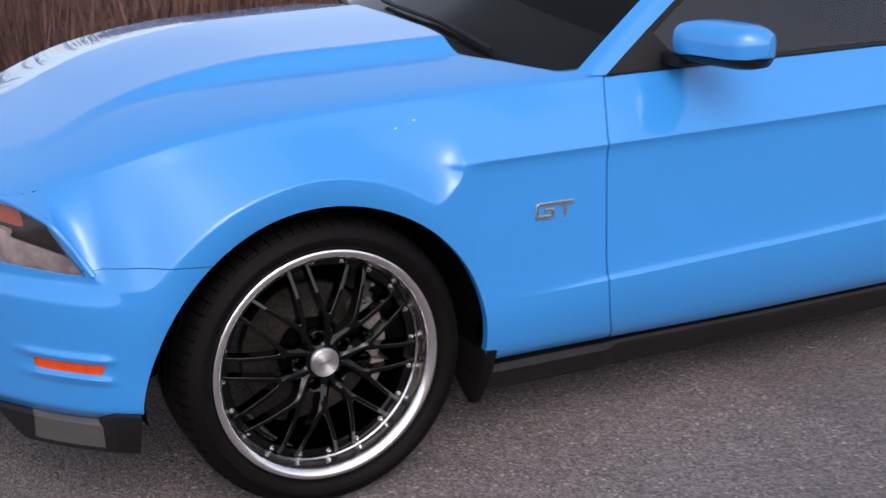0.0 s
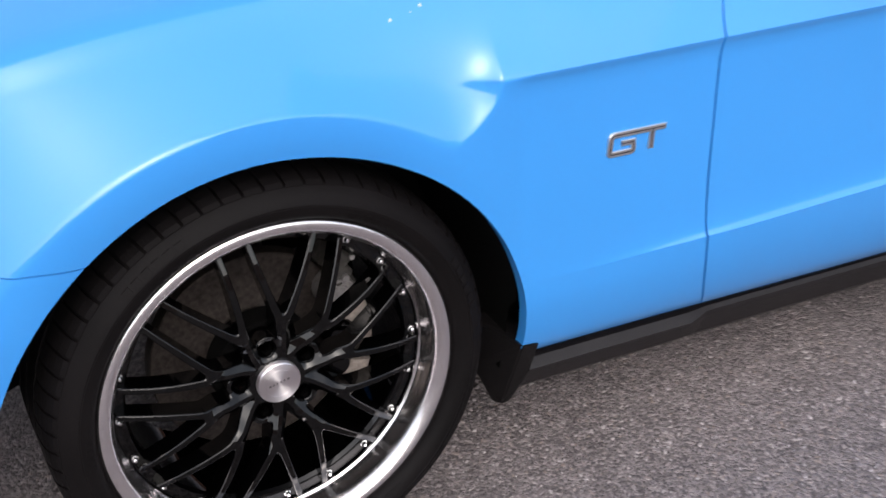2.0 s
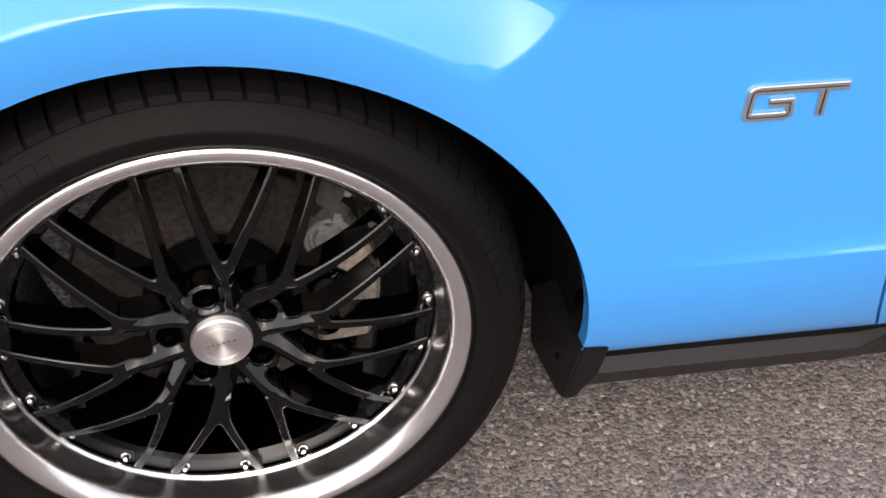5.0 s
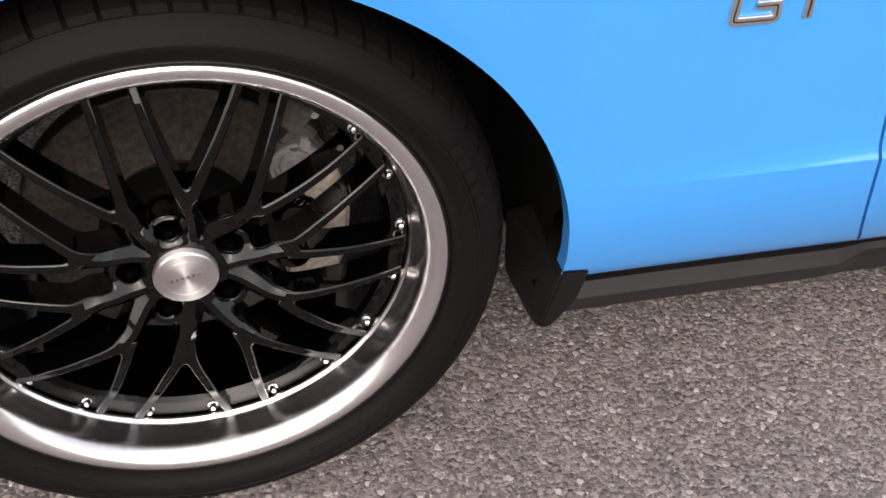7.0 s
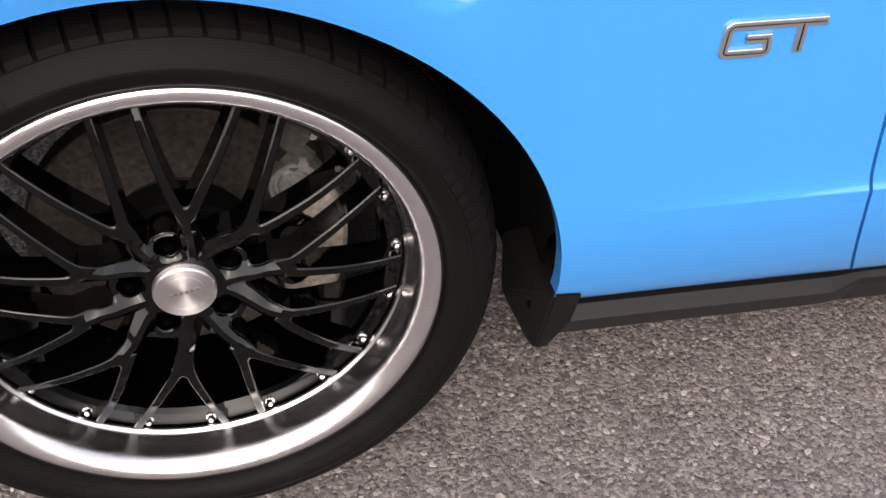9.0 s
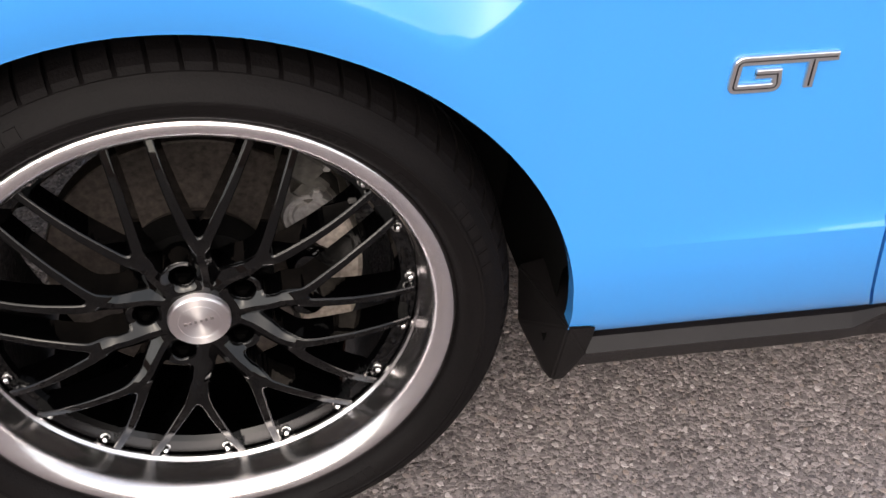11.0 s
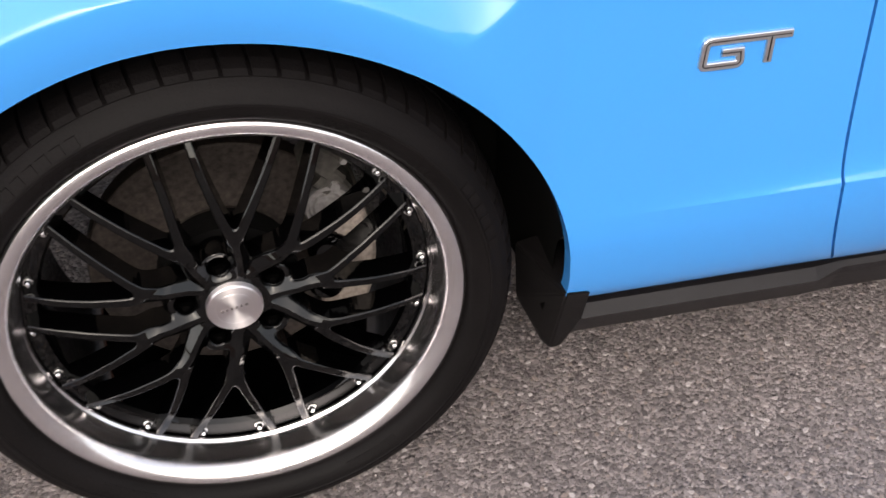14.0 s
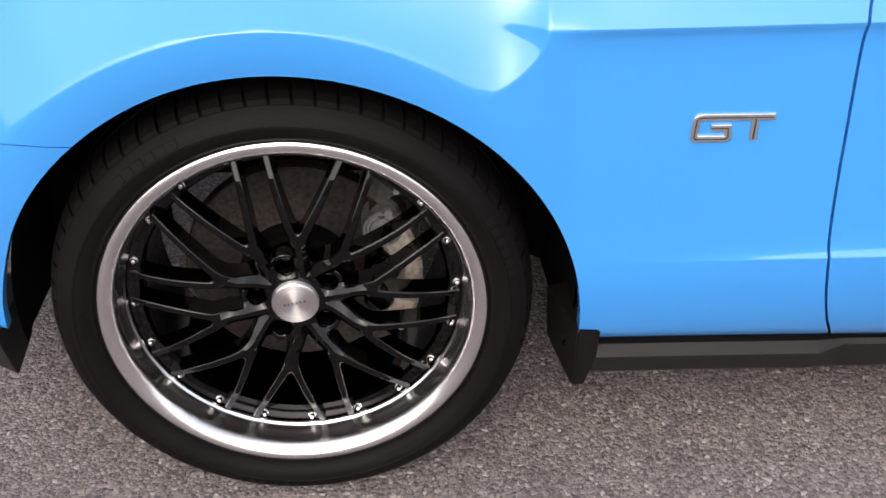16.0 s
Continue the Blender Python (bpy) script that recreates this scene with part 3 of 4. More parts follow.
def headlamp():
    lamp_keep = lambda x, v: -lamp_edge(x, skin(x, v)[2])
    bm = clipped(steps(-0.80, -0.49, 0.008), steps(1.2, 2.2, 0.02), lambda x, v: skin(x, v) + Vector((0.0, 0.003, 0)), [lamp_keep, lambda x, v: x + 0.79], (0, 0.006, 0))
    lens = part("headlamp", bm, CLEAR, car, "clear wrap-round headlamp lens")
    lens.visible_shadow = False
    bm = clipped(steps(-0.82, -0.48, 0.01), steps(1.1, 2.3, 0.03), lambda x, v: skin(x, v) + Vector((0.035, 0.055, 0)), [lambda x, v: 0.006 - lamp_edge(x, skin(x, v)[2]), lambda x, v: 0.712 - skin(x, v)[2]], (0, 0.02, 0))
    part("lamp_housing", bm, LAMP_DARK, lens, "dark lamp housing")
    bm = clipped(steps(-0.82, -0.50, 0.01), steps(1.1, 2.3, 0.03), lambda x, v: skin(x, v) + Vector((0.02, 0.03, 0)),
                 [lambda x, v: 0.015 - lamp_edge(x, skin(x, v)[2]), lambda x, v: 0.640 + 0.32 * (-0.52 - x) - skin(x, v)[2]], (0, 0.02, 0.004))
    part("reflector", bm, REFLECTOR, lens, "pale pink-grey reflector bowl")
    bm = clipped(steps(-0.82, -0.585, 0.01), steps(1.1, 2.3, 0.03), lambda x, v: skin(x, v) + Vector((0.018, 0.03, 0)),
                 [lambda x, v: 0.002 - lamp_edge(x, skin(x, v)[2]), lambda x, v: skin(x, v)[2] - 0.695, lambda x, v: -0.612 - x], (0, 0.02, 0.004))
    part("indicator", bm, LAMP_AMBER, lens, "amber turn signal")

    # rolled lip of the fender round the lamp
    lip = []
    for x in steps(-0.66, -0.492, 0.008):
        z = 0.741 - 0.02 * sm(-0.62, -0.54, x) - 1.70 * max(0.0, x + 0.556 + 0.004 * math.exp(-((x + 0.556) / 0.012) ** 2))
        lip.append(Vector((x, body_y(x, z) + 0.0035, z)))
    part("lamp_lip", tube(lip, 0.0075, 10), PAINT, car, "rolled blue fender lip round the headlamp")


headlamp()


# ---- cabin ----
def grid_sheet(f, nu, nv):
    bm = bmesh.new()
    V = [[bm.verts.new(f(i / nu, j / nv)) for j in range(nv + 1)] for i in range(nu + 1)]
    for i in range(nu):
        for j in range(nv):
            bm.faces.new((V[i][j], V[i + 1][j], V[i + 1][j + 1], V[i][j + 1]))
    bmesh.ops.recalc_face_normals(bm, faces=bm.faces)
    return bm


screen_base_x = curve((0.06, 0.735), (0.12, 0.70), (0.22, 0.60), (0.38, 0.50), (0.5, 0.50), (0.65, 0.50), (0.9, 0.485))
glass_base_x = curve((0.10, 0.715), (0.3, 0.62), (0.6, 0.54), (0.9, 0.52))


def mirror_y(y):
    return y if y <= CENTRE else 2 * CENTRE - y


def screen(u, v):
    """The windscreen: u across the car, v up."""
    y0 = 0.112 + u * (2 * CENTRE - 0.224)
    y1 = 0.30 + u * (2 * CENTRE - 0.60)
    m0 = mirror_y(y0)
    x0 = glass_base_x(m0)
    z0 = 0.930 + 0.085 * sm(0.1, 0.6, m0)
    x1 = 1.39 - 0.10 * sm(0.2, 0.9, mirror_y(y1))
    z1 = 1.352 + 0.03 * sm(0.2, 0.9, mirror_y(y1))
    return Vector((x0 + (x1 - x0) * v, y0 + (y1 - y0) * v, z0 + (z1 - z0) * v + 0.05 * v * (1 - v)))


bm = grid_sheet(screen, 40, 14)
ws = part("windscreen", bm, SCREEN_GLASS, car, "raked clear windscreen")
ws.visible_shadow = False


def pillar_line(s):
    """Outer and inner edges of the windscreen pillar at height share s."""
    a = Vector((0.790, 0.066, 0.944)).lerp(Vector((1.47, 0.285, 1.325)), s) + Vector((0, 0, 0.045 * s * (1 - s)))
    b = Vector((0.708, 0.105, 0.936)).lerp(Vector((1.39, 0.300, 1.355)), s) + Vector((0, 0, 0.05 * s * (1 - s)))
    return a, b


def pillar():
    rings = []
    for s in steps(0, 1, 0.06):
        a, b = pillar_line(s)
        mid = (a + b) / 2 + Vector((-0.006, -0.010, 0.004))
        rings.append([a, mid * 0.6 + a * 0.4, mid, mid * 0.6 + b * 0.4, b, b + Vector((0.03, 0.03, -0.02)), a + Vector((0.02, 0.05, -0.01))])
    p = part("windscreen_pillar", loft(rings), PAINT, car, "blue windscreen pillar")
    mirrored(p, "windscreen_pillar")


pillar()


def roof_and_glass():
    def rail(x):
        return Vector((x, 0.285 + 0.03 * sm(1.6, 2.6, x), 1.325 + 0.012 * sm(1.5, 1.9, x) - 0.30 * sm(2.0, 3.2, x)))

    def roof(u, v):
        x = 1.34 + u * 1.12
        e = rail(x)
        y = e.y + v * 2 * (CENTRE - e.y)
        return Vector((x + 0.0, y, e.z + 0.075 * math.sin(math.pi * v) ** 0.7 - 0.0))
    part("roof", grid_sheet(roof, 24, 24), PAINT, car, "blue steel roof")

    def rear(u, v):
        a = rail(2.46)
        y0 = a.y + v * 2 * (CENTRE - a.y)
        y1 = 0.30 + v * 1.2
        p = Vector((2.46, y0, a.z + 0.075 * math.sin(math.pi * v) ** 0.7)).lerp(Vector((3.05, y1, 1.03)), u)
        return p
    part("rear_window", grid_sheet(rear, 10, 20), TINTED, car, "dark rear window")

    def deck(u, v):
        x = 2.95 + u * 0.72
        y = 0.28 + v * 1.24
        return Vector((x, y, 1.035 - 0.03 * u))
    part("boot_lid", grid_sheet(deck, 8, 8), PAINT, car)

    def side(u, v):
        x0 = 0.83 + u * 1.72
        a = Vector((x0, 0.072, ridge_z(x0) + 0.006))
        s = min(1.0, max(0.0, (x0 - 0.79) / 0.68))
        top = pillar_line(s)[0] if x0 < 1.47 else rail(x0)
        return a.lerp(Vector((x0, top.y + 0.006, top.z)), v)
    win = part("side_window", grid_sheet(side, 40, 10), TINTED, car, "tinted side window")
    mirrored(win, "side_window")

    def quarter(u, v):
        x0 = 2.55 + u * 0.55
        a = Vector((x0, 0.072 + 0.05 * u, ridge_z(x0)))
        t = rail(2.55).lerp(Vector((3.08, 0.30, 1.03)), u)
        return a.lerp(t, v)
    q = part("quarter_panel", grid_sheet(quarter, 10, 8), PAINT, car)
    mirrored(q, "quarter_panel")

    # black belt strip and window corner trim
    rings = [[(x, ridge_y(x) + o, ridge_z(x) + h) for o, h in ((0.001, -0.002), (-0.003, 0.006), (0.004, 0.013), (0.018, 0.013), (0.018, -0.002))] for x in steps(0.80, 2.55, 0.07)]
    part("belt_strip", loft(rings), BLACK_TRIM, car, "black belt strip below the window")
    a0, a1, a2 = Vector((0.796, 0.068, 0.946)), Vector((1.03, 0.069, 0.953)), pillar_line(0.24)[0]
    tri = [a0, a1, a2]
    bm = loft([[p + Vector((0, -0.004, 0.001)) for p in tri], [p + Vector((0, 0.012, 0)) for p in tri]])
    part("window_corner_trim", bm, BLACK_TRIM, car, "black plastic triangle at the window's front corner", smooth=False)
    rings = []
    for s in steps(0.0, 0.95, 0.08):
        a, b = pillar_line(s)
        rings.append([a + Vector(d) for d in ((0.0, -0.003, -0.002), (0.022, -0.001, -0.008), (0.022, 0.012, -0.008), (0.0, 0.012, -0.002))])
    part("door_seal", loft(rings), BLACK_TRIM, car, "black rubber seal along the pillar")


roof_and_glass()


def rear_end():
    """Plain painted tail that closes the body."""
    def tail(u, v):
        y = 0.30 + u * 2 * (CENTRE - 0.30)
        z = 0.28 + v * 0.73
        return Vector((3.66 + 0.07 * math.sin(math.pi * u) + 0.03 * math.sin(math.pi * v), y, z))
    part("rear_bumper", grid_sheet(tail, 20, 10), PAINT, car, "blue rear bumper and tail panel")


rear_end()


def interior():
    bm = bmesh.new()
    box(bm, 0.72, 1.05, 0.14, 1.66, 0.80, 0.925, 0.03)
    part("dashboard", bm, material("dash_vinyl", (0.018, 0.019, 0.02), 0.6, 0, 0.15, 500, 0.2), car, "dark grey dashboard under the windscreen")
    for y in (0.42, 1.38):
        bm = bmesh.new()
        box(bm, 1.55, 1.72, y - 0.24, y + 0.24, 0.55, 1.10, 0.05)
        box(bm, 1.58, 1.68, y - 0.13, y + 0.13, 1.12, 1.28, 0.03)
        box(bm, 1.15, 1.6, y - 0.24, y + 0.24, 0.45, 0.60, 0.04)
        part("seat", bm, DULL_BLACK, car)
    # cowl panel and wipers
    def cowl(u, v):
        y = 0.13 + u * 1.54
        m = mirror_y(y)
        x = screen_base_x(m) + 0.004 + v * (glass_base_x(m) + 0.03 - screen_base_x(m))
        return Vector((x, y, 0.920 + 0.085 * sm(0.1, 0.55, m) - 0.010 * v))
    part("cowl_panel", grid_sheet(cowl, 40, 4), BLACK_TRIM, car, "black cowl panel with wipers")
    for y0, y1 in ((0.33, 0.95), (0.95, 1.5)):
        p = [screen((y0 + (y1 - y0) * i / 6 - 0.112) / 1.576, 0.02 + 0.015 * i) + Vector((-0.012, 0, 0.012)) for i in range(7)]
        part("wiper", tube(p, 0.007, 6), BLACK_TRIM, car, "black wiper arm")


interior()


def door_mirror():
    mc = Vector((1.060, -0.078, 1.018))

    def shell(zlo, zhi, grow=1.0):
        bm = bmesh.new()
        rings = []
        for i in range(13):
            t = -1 + 2 * i / 12
            hy = 0.118 * grow * t
            wide = (1 - abs(t) ** 3.2) ** 0.42
            ring = []
            for k in range(24):
                a = 2 * math.pi * k / 24
                cx, cz = math.cos(a), math.sin(a)
                px = math.copysign(abs(cx) ** 0.75, cx) * (0.085 if cx < 0 else 0.055) * wide * grow
                pz = math.copysign(abs(cz) ** 0.62, cz) * 0.056 * (0.35 + 0.65 * wide) * grow
                pz += 0.006 * t
                pz = min(max(pz, zlo), zhi)
                ring.append(mc + Vector((px - 0.02 * t * t + 0.10 * (-t) * 0.35, hy, pz)))
            rings.append(ring)
        return loft(rings)
    body = part("door_mirror", shell(-0.027, 0.07), PAINT, car, "blue door mirror housing with a black base")
    part("mirror_base", shell(-0.062, -0.0285, 0.985), BLACK_TRIM, body, "black lower mirror shell")
    bm = bmesh.new()
    box(bm, 0.96, 1.05, 0.005, 0.075, 0.958, 0.990, 0.008)
    part("mirror_arm", bm, BLACK_TRIM, body)


door_mirror()


# ---- wheels ----
face_y = curve((0.0, 0.034), (0.035, 0.036), (0.055, 0.034), (0.085, 0.025), (0.12, 0.0195), (0.16, 0.0240), (0.20, 0.0335), (0.24, 0.0475))


def flat(r, deg):
    return (r * math.cos(radians(deg)), r * math.sin(radians(deg)))


def spoke_lines():
    """Two Y-shaped spokes either side of a lug hole at angle zero: points with half widths."""
    lines = []
    for sgn in (1, -1):
        stem = [(flat(r, sgn * d), w) for r, d, w in ((0.030, 32, 0.014), (0.055, 26.5, 0.0142), (0.075, 22.0, 0.0122), (0.095, 18.3, 0.0100), (0.108, 17.3, 0.0090))]
        inner = [(flat(r, sgn * d), w) for r, d, w in ((0.100, 17.8, 0.0066), (0.116, 14.2, 0.0062), (0.135, 11.4, 0.0058), (0.16, 8.9, 0.0055), (0.19, 7.0, 0.0051), (0.215, 6.1, 0.0048), (0.238, 5.5, 0.0048))]
        outer = [(flat(r, sgn * d), w) for r, d, w in ((0.100, 17.8, 0.0066), (0.116, 20.8, 0.0062), (0.135, 23.4, 0.0058), (0.16, 26.1, 0.0055), (0.19, 28.3, 0.0051), (0.215, 29.6, 0.0048), (0.238, 30.5, 0.0048))]
        lines += [stem, inner, outer]
    return lines


def line_gap(line, x, z):
    best = 1.0
    for (a, wa), (b, wb) in zip(line, line[1:]):
        ux, uz = b[0] - a[0], b[1] - a[1]
        t = ((x - a[0]) * ux + (z - a[1]) * uz) / (ux * ux + uz * uz)
        t = min(1.0, max(0.0, t))
        best = min(best, math.hypot(x - a[0] - t * ux, z - a[1] - t * uz) - wa - t * (wb - wa))
    return best


def soft_min(a, b, k):
    h = max(k - abs(a - b), 0.0) / k
    return min(a, b) - h * h * k * 0.25


stem_mid = curve((0.030, 32), (0.055, 25), (0.075, 21.0), (0.095, 18.3), (0.13, 20))


def spoke_pair():
    lines = spoke_lines()
    lug = flat(0.0571, 0)

    def gap(r, a):
        x, z = flat(r, a)
        d = r - 0.046
        for line in lines:
            d = soft_min(d, line_gap(line, x, z), 0.009)
        for sgn in (1, -1):
            # the neighbour's stem, so that the hub closes evenly
            d = soft_min(d, line_gap([(flat(0.030, sgn * 40), 0.013), (flat(0.055, sgn * 47), 0.012)], x, z), 0.009)
        d = soft_min(d, math.hypot(x - lug[0], z - lug[1]) - 0.0215, 0.006)
        return max(d, 0.0134 - math.hypot(x - lug[0], z - lug[1]))

    def place(r, a):
        x, z = flat(r, a)
        e = max(0.0, -gap(r, a))
        k = max(0.0, 1 - e / 0.0016)
        edge = 0.0017 * k ** 1.3
        # steep flanks either side of the stem, down to the pocket of the lug hole
        side = abs(r * radians(abs(a) - stem_mid(r))) - 0.0036
        dip = min(max(0.0, 0.85 * side), 0.011) * sm(0.124, 0.092, r) * sm(0.036, 0.052, r)
        return Vector((x, face_y(r) + edge + dip, z))
    def normal(p):
        r, a = math.hypot(p.x, p.z), math.degrees(math.atan2(p.z, p.x))
        d = 0.0003
        o = place(r, a)
        return (place(r, a + math.degrees(d / r)) - o).cross(place(r + d, a) - o).normalized()
    return normal, clipped(steps(0.031, 0.240, 0.0008), steps(-36.0, 36.0, 0.18), place, [lambda r, a: -gap(r, a)], (0, 0.034, 0), ease=5)


LUG0 = 102.5
PHASE = 3.0


def turn_y(deg):
    """Turns the wheel's own angle, from x towards z."""
    return Matrix.Rotation(radians(-deg), 4, "Y")


def build_wheel(cx, flip):
    base = Matrix.Translation((cx, 0, HUB)) if not flip else Matrix.Translation((cx, 2 * CENTRE, HUB)) @ Matrix.Rotation(math.pi, 4, "Z")
    barrel = lathe([(0.2445, 0.0545), (0.2435, 0.0580), (0.2265, 0.0602), (0.222, 0.066), (0.224, 0.09), (0.226, 0.14), (0.222, 0.24), (0.262, 0.255), (0.262, 0.235), (0.245, 0.20), (0.245, 0.06)], 120)
    wheel = part("front_wheel" if cx < 1 else "rear_wheel", barrel, GLOSS_BLACK, car, "gloss black mesh alloy wheel with a polished lip")
    wheel.matrix_local = base
    if wheels:
        ref = wheels[0]
        for ch in ref.children:
            if ch.name.split(".")[0] in ("tread_block", "sidewall_bar", "sidewall_block", "rivet", "lug_nut", "cap_bars"):
                continue
            shared(ch.name.split(".")[0], ch, wheel, ch.matrix_basis.copy())
        return wheel
    # polished lip: rolled outer edge, flat face, deep dish, bright step
    roll = [(0.2725 - 0.0215 * math.sin(radians(a)), 0.0235 - 0.0257 * math.cos(radians(a))) for a in range(8, 91, 6)]
    lip = lathe([(0.2740, 0.018), (0.2792, 0.010), (0.2798, 0.0055), (0.2784, 0.0010), (0.2752, -0.0014)] + roll
                + [(0.2502, 0.0350), (0.2494, 0.0460), (0.2478, 0.0494), (0.2458, 0.0506), (0.2446, 0.0530), (0.2446, 0.060)], 160)
    part("polished_lip", lip, POLISHED, wheel, "mirror-polished aluminium rim lip")
    # tyre
    prof = [(0.262, 0.020), (0.274, 0.012), (0.2806, 0.0045), (0.2818, 0.0020), (0.2832, -0.0035), (0.2890, -0.0100), (0.2960, -0.0140), (0.3050, -0.0152), (0.3058, -0.0164), (0.3085, -0.0162), (0.3095, -0.0148),
            (0.3180, -0.0112), (0.3260, -0.0050), (0.3310, 0.0000), (0.3318, -0.0001), (0.3340, 0.0085), (0.3368, 0.0220), (0.3385, 0.036), (0.3395, 0.055), (0.3395, 0.075),
            (0.336, 0.076), (0.336, 0.084), (0.3464, 0.085), (0.3466, 0.125), (0.336, 0.126), (0.336, 0.134), (0.3466, 0.135), (0.3464, 0.175), (0.336, 0.176), (0.336, 0.184), (0.3464, 0.185), (0.3445, 0.222), (0.334, 0.248), (0.31, 0.266), (0.27, 0.258), (0.262, 0.24)]
    tyre_bm = lathe(prof, 180)
    for w in tyre_bm.verts:
        w.co.z = max(w.co.z, 0.0005 - HUB)
    part("tyre", tyre_bm, RUBBER, wheel, "low-profile black tyre with grooved tread shoulder")
    # tread blocks on the shoulder
    block = None
    sec = [(0.3315, 0.0003), (0.3372, 0.0074), (0.3430, 0.0212), (0.3458, 0.036), (0.3470, 0.056), (0.3472, 0.0735), (0.3400, 0.0740), (0.3320, 0.02)]
    for k in range(70):
        if block is None:
            R = []
            for j in range(4):
                a = 2 * math.pi / 70 * (0.08 + 0.84 * j / 3)
                R.append([Vector((r * math.cos(a + 0.35 * (y - 0.004)), y, r * math.sin(a + 0.35 * (y - 0.004)))) for r, y in sec])
            block = part("tread_block", loft(R), RUBBER, wheel, smooth=False)
        elif not 255 < (360 / 70 * k) % 360 < 282:
            shared("tread_block", block, wheel, turn_y(360 / 70 * k))
    # raised sidewall bars
    raised = None
    for c, n in ((118, 6), (62, 5), (40, 3), (-60, 6), (235, 6), (180, 4)):
        for i in range(n):
            if raised is None:
                sb = bmesh.new()
                rr = []
                for r, y in ((0.2885, -0.0105), (0.2885, -0.0080), (0.2985, -0.0155), (0.2985, -0.0130)):
                    for sgn in (-1, 1):
                        ang = sgn * 0.0155
                        rr.append(sb.verts.new((r * math.cos(ang), y, r * math.sin(ang))))
                for q in ((0, 1, 5, 4), (2, 3, 1, 0), (4, 5, 7, 6), (0, 4, 6, 2), (1, 3, 7, 5)):
                    sb.faces.new([rr[j] for j in q])
                bmesh.ops.recalc_face_normals(sb, faces=sb.faces)
                raised = part("sidewall_bar", sb, RUBBER, wheel, "raised black bar on the sidewall", smooth=False)
                raised.matrix_local = turn_y(c - (i - n / 2) * 2.6)
            else:
                shared("sidewall_bar", raised, wheel, turn_y(c - (i - n / 2) * 2.6))
    # a second, larger row of raised bars further out
    outer = None
    for c, n in ((123, 6), (20, 6), (-100, 6)):
        for i in range(n):
            if outer is None:
                sb = bmesh.new()
                rr = []
                for r, y in ((0.3105, -0.0158), (0.3105, -0.0120), (0.3215, -0.0104), (0.3215, -0.0060)):
                    for sgn in (-1, 1):
                        ang = sgn * 0.0195
                        rr.append(sb.verts.new((r * math.cos(ang), y, r * math.sin(ang))))
                for q in ((0, 1, 5, 4), (2, 3, 1, 0), (4, 5, 7, 6), (0, 4, 6, 2), (1, 3, 7, 5)):
                    sb.faces.new([rr[j] for j in q])
                bmesh.ops.recalc_face_normals(sb, faces=sb.faces)
                outer = part("sidewall_block", sb, RUBBER, wheel, "large raised black bar on the sidewall", smooth=False)
                outer.matrix_local = turn_y(c - (i - n / 2) * 3.3)
            else:
                shared("sidewall_block", outer, wheel, turn_y(c - (i - n / 2) * 3.3))
    # spokes
    pair = None
    for k in range(5):
        m = turn_y(LUG0 + 72 * k)
        if pair is None:
            normal, pb = spoke_pair()
            bmesh.ops.recalc_face_normals(pb, faces=pb.faces)
            pair = mesh_ob("spoke", pb, GLOSS_BLACK, wheel, sharp=180)
            ns = [v.normal.copy() for v in pair.data.vertices]
            front = {i for f in pair.data.polygons if abs(f.normal.y) > 0.4 for i in f.vertices}
            for i in front:
                n = normal(pair.data.vertices[i].co)
                ns[i] = n if n.dot(ns[i]) > 0 else -n
            pair.data.normals_split_custom_set_from_vertices(ns)
            pair.matrix_local = m
        else:
            shared("spoke", pair, wheel, m)
    # hub with lug holes
    lugs = [(0.0571 * math.cos(radians(LUG0 + 72 * k)), 0.0571 * math.sin(radians(LUG0 + 72 * k))) for k in range(5)]

    back = lathe([(0.0, 0.075), (0.086, 0.075), (0.086, 0.115), (0.0, 0.115)], 48)
    part("mounting_pad", back, DULL_BLACK, wheel)
    nut = None
    for x, z in lugs:
        if nut is None:
            nb = lathe([(0.0, 0.066), (0.005, 0.066), (0.0085, 0.069), (0.0092, 0.085)], 6)
            nut = part("lug_nut", nb, STEEL_DARK, wheel, smooth=False)
            nut.matrix_local = Matrix.Translation((x, 0, z))
        else:
            shared("lug_nut", nut, wheel, Matrix.Translation((x, 0, z)))
    cap = lathe([(0.0, 0.0270), (0.0221, 0.0270), (0.0225, 0.0270), (0.0227, 0.0273), (0.0230, 0.0273), (0.0232, 0.0270), (0.0236, 0.0270), (0.0319, 0.0270), (0.0323, 0.02702), (0.0329, 0.0273), (0.0338, 0.0284), (0.0345, 0.0300), (0.0346, 0.040)], 128)
    part("centre_cap", cap, BRUSHED, wheel, "brushed aluminium centre cap")
    cb = bmesh.new()
    for i, wide in enumerate((0.0036, 0.0028, 0.0024, 0.0030, 0.0026, 0.0038)):
        x, z = -0.0170 + i * 0.0058, -0.0040 + 0.0013 * i
        box(cb, x, x + wide, 0.0268, 0.0271, z, z + 0.0036)
    part("cap_bars", cb, CAP_INK, wheel, "faint dark bars across the cap", smooth=False)
    # rivets round the black ring
    rv = None
    for k in range(20):
        a = (k - 8) * 18 + PHASE
        if rv is None:
            rb = join(lathe([(0.0, 0.0500), (0.0022, 0.0502), (0.0038, 0.0518), (0.0043, 0.0545), (0.0043, 0.060)], 12),
                      lathe([(0.0043, 0.0568), (0.0058, 0.0571), (0.0060, 0.060)], 12))
            rv = part("rivet", rb, RIVET, wheel, "small chrome rim bolt")
            o = rv
        else:
            o = shared("rivet", rv, wheel)
        o.matrix_local = turn_y(a) @ Matrix.Translation((0.236, 0.001, 0))
    return wheel


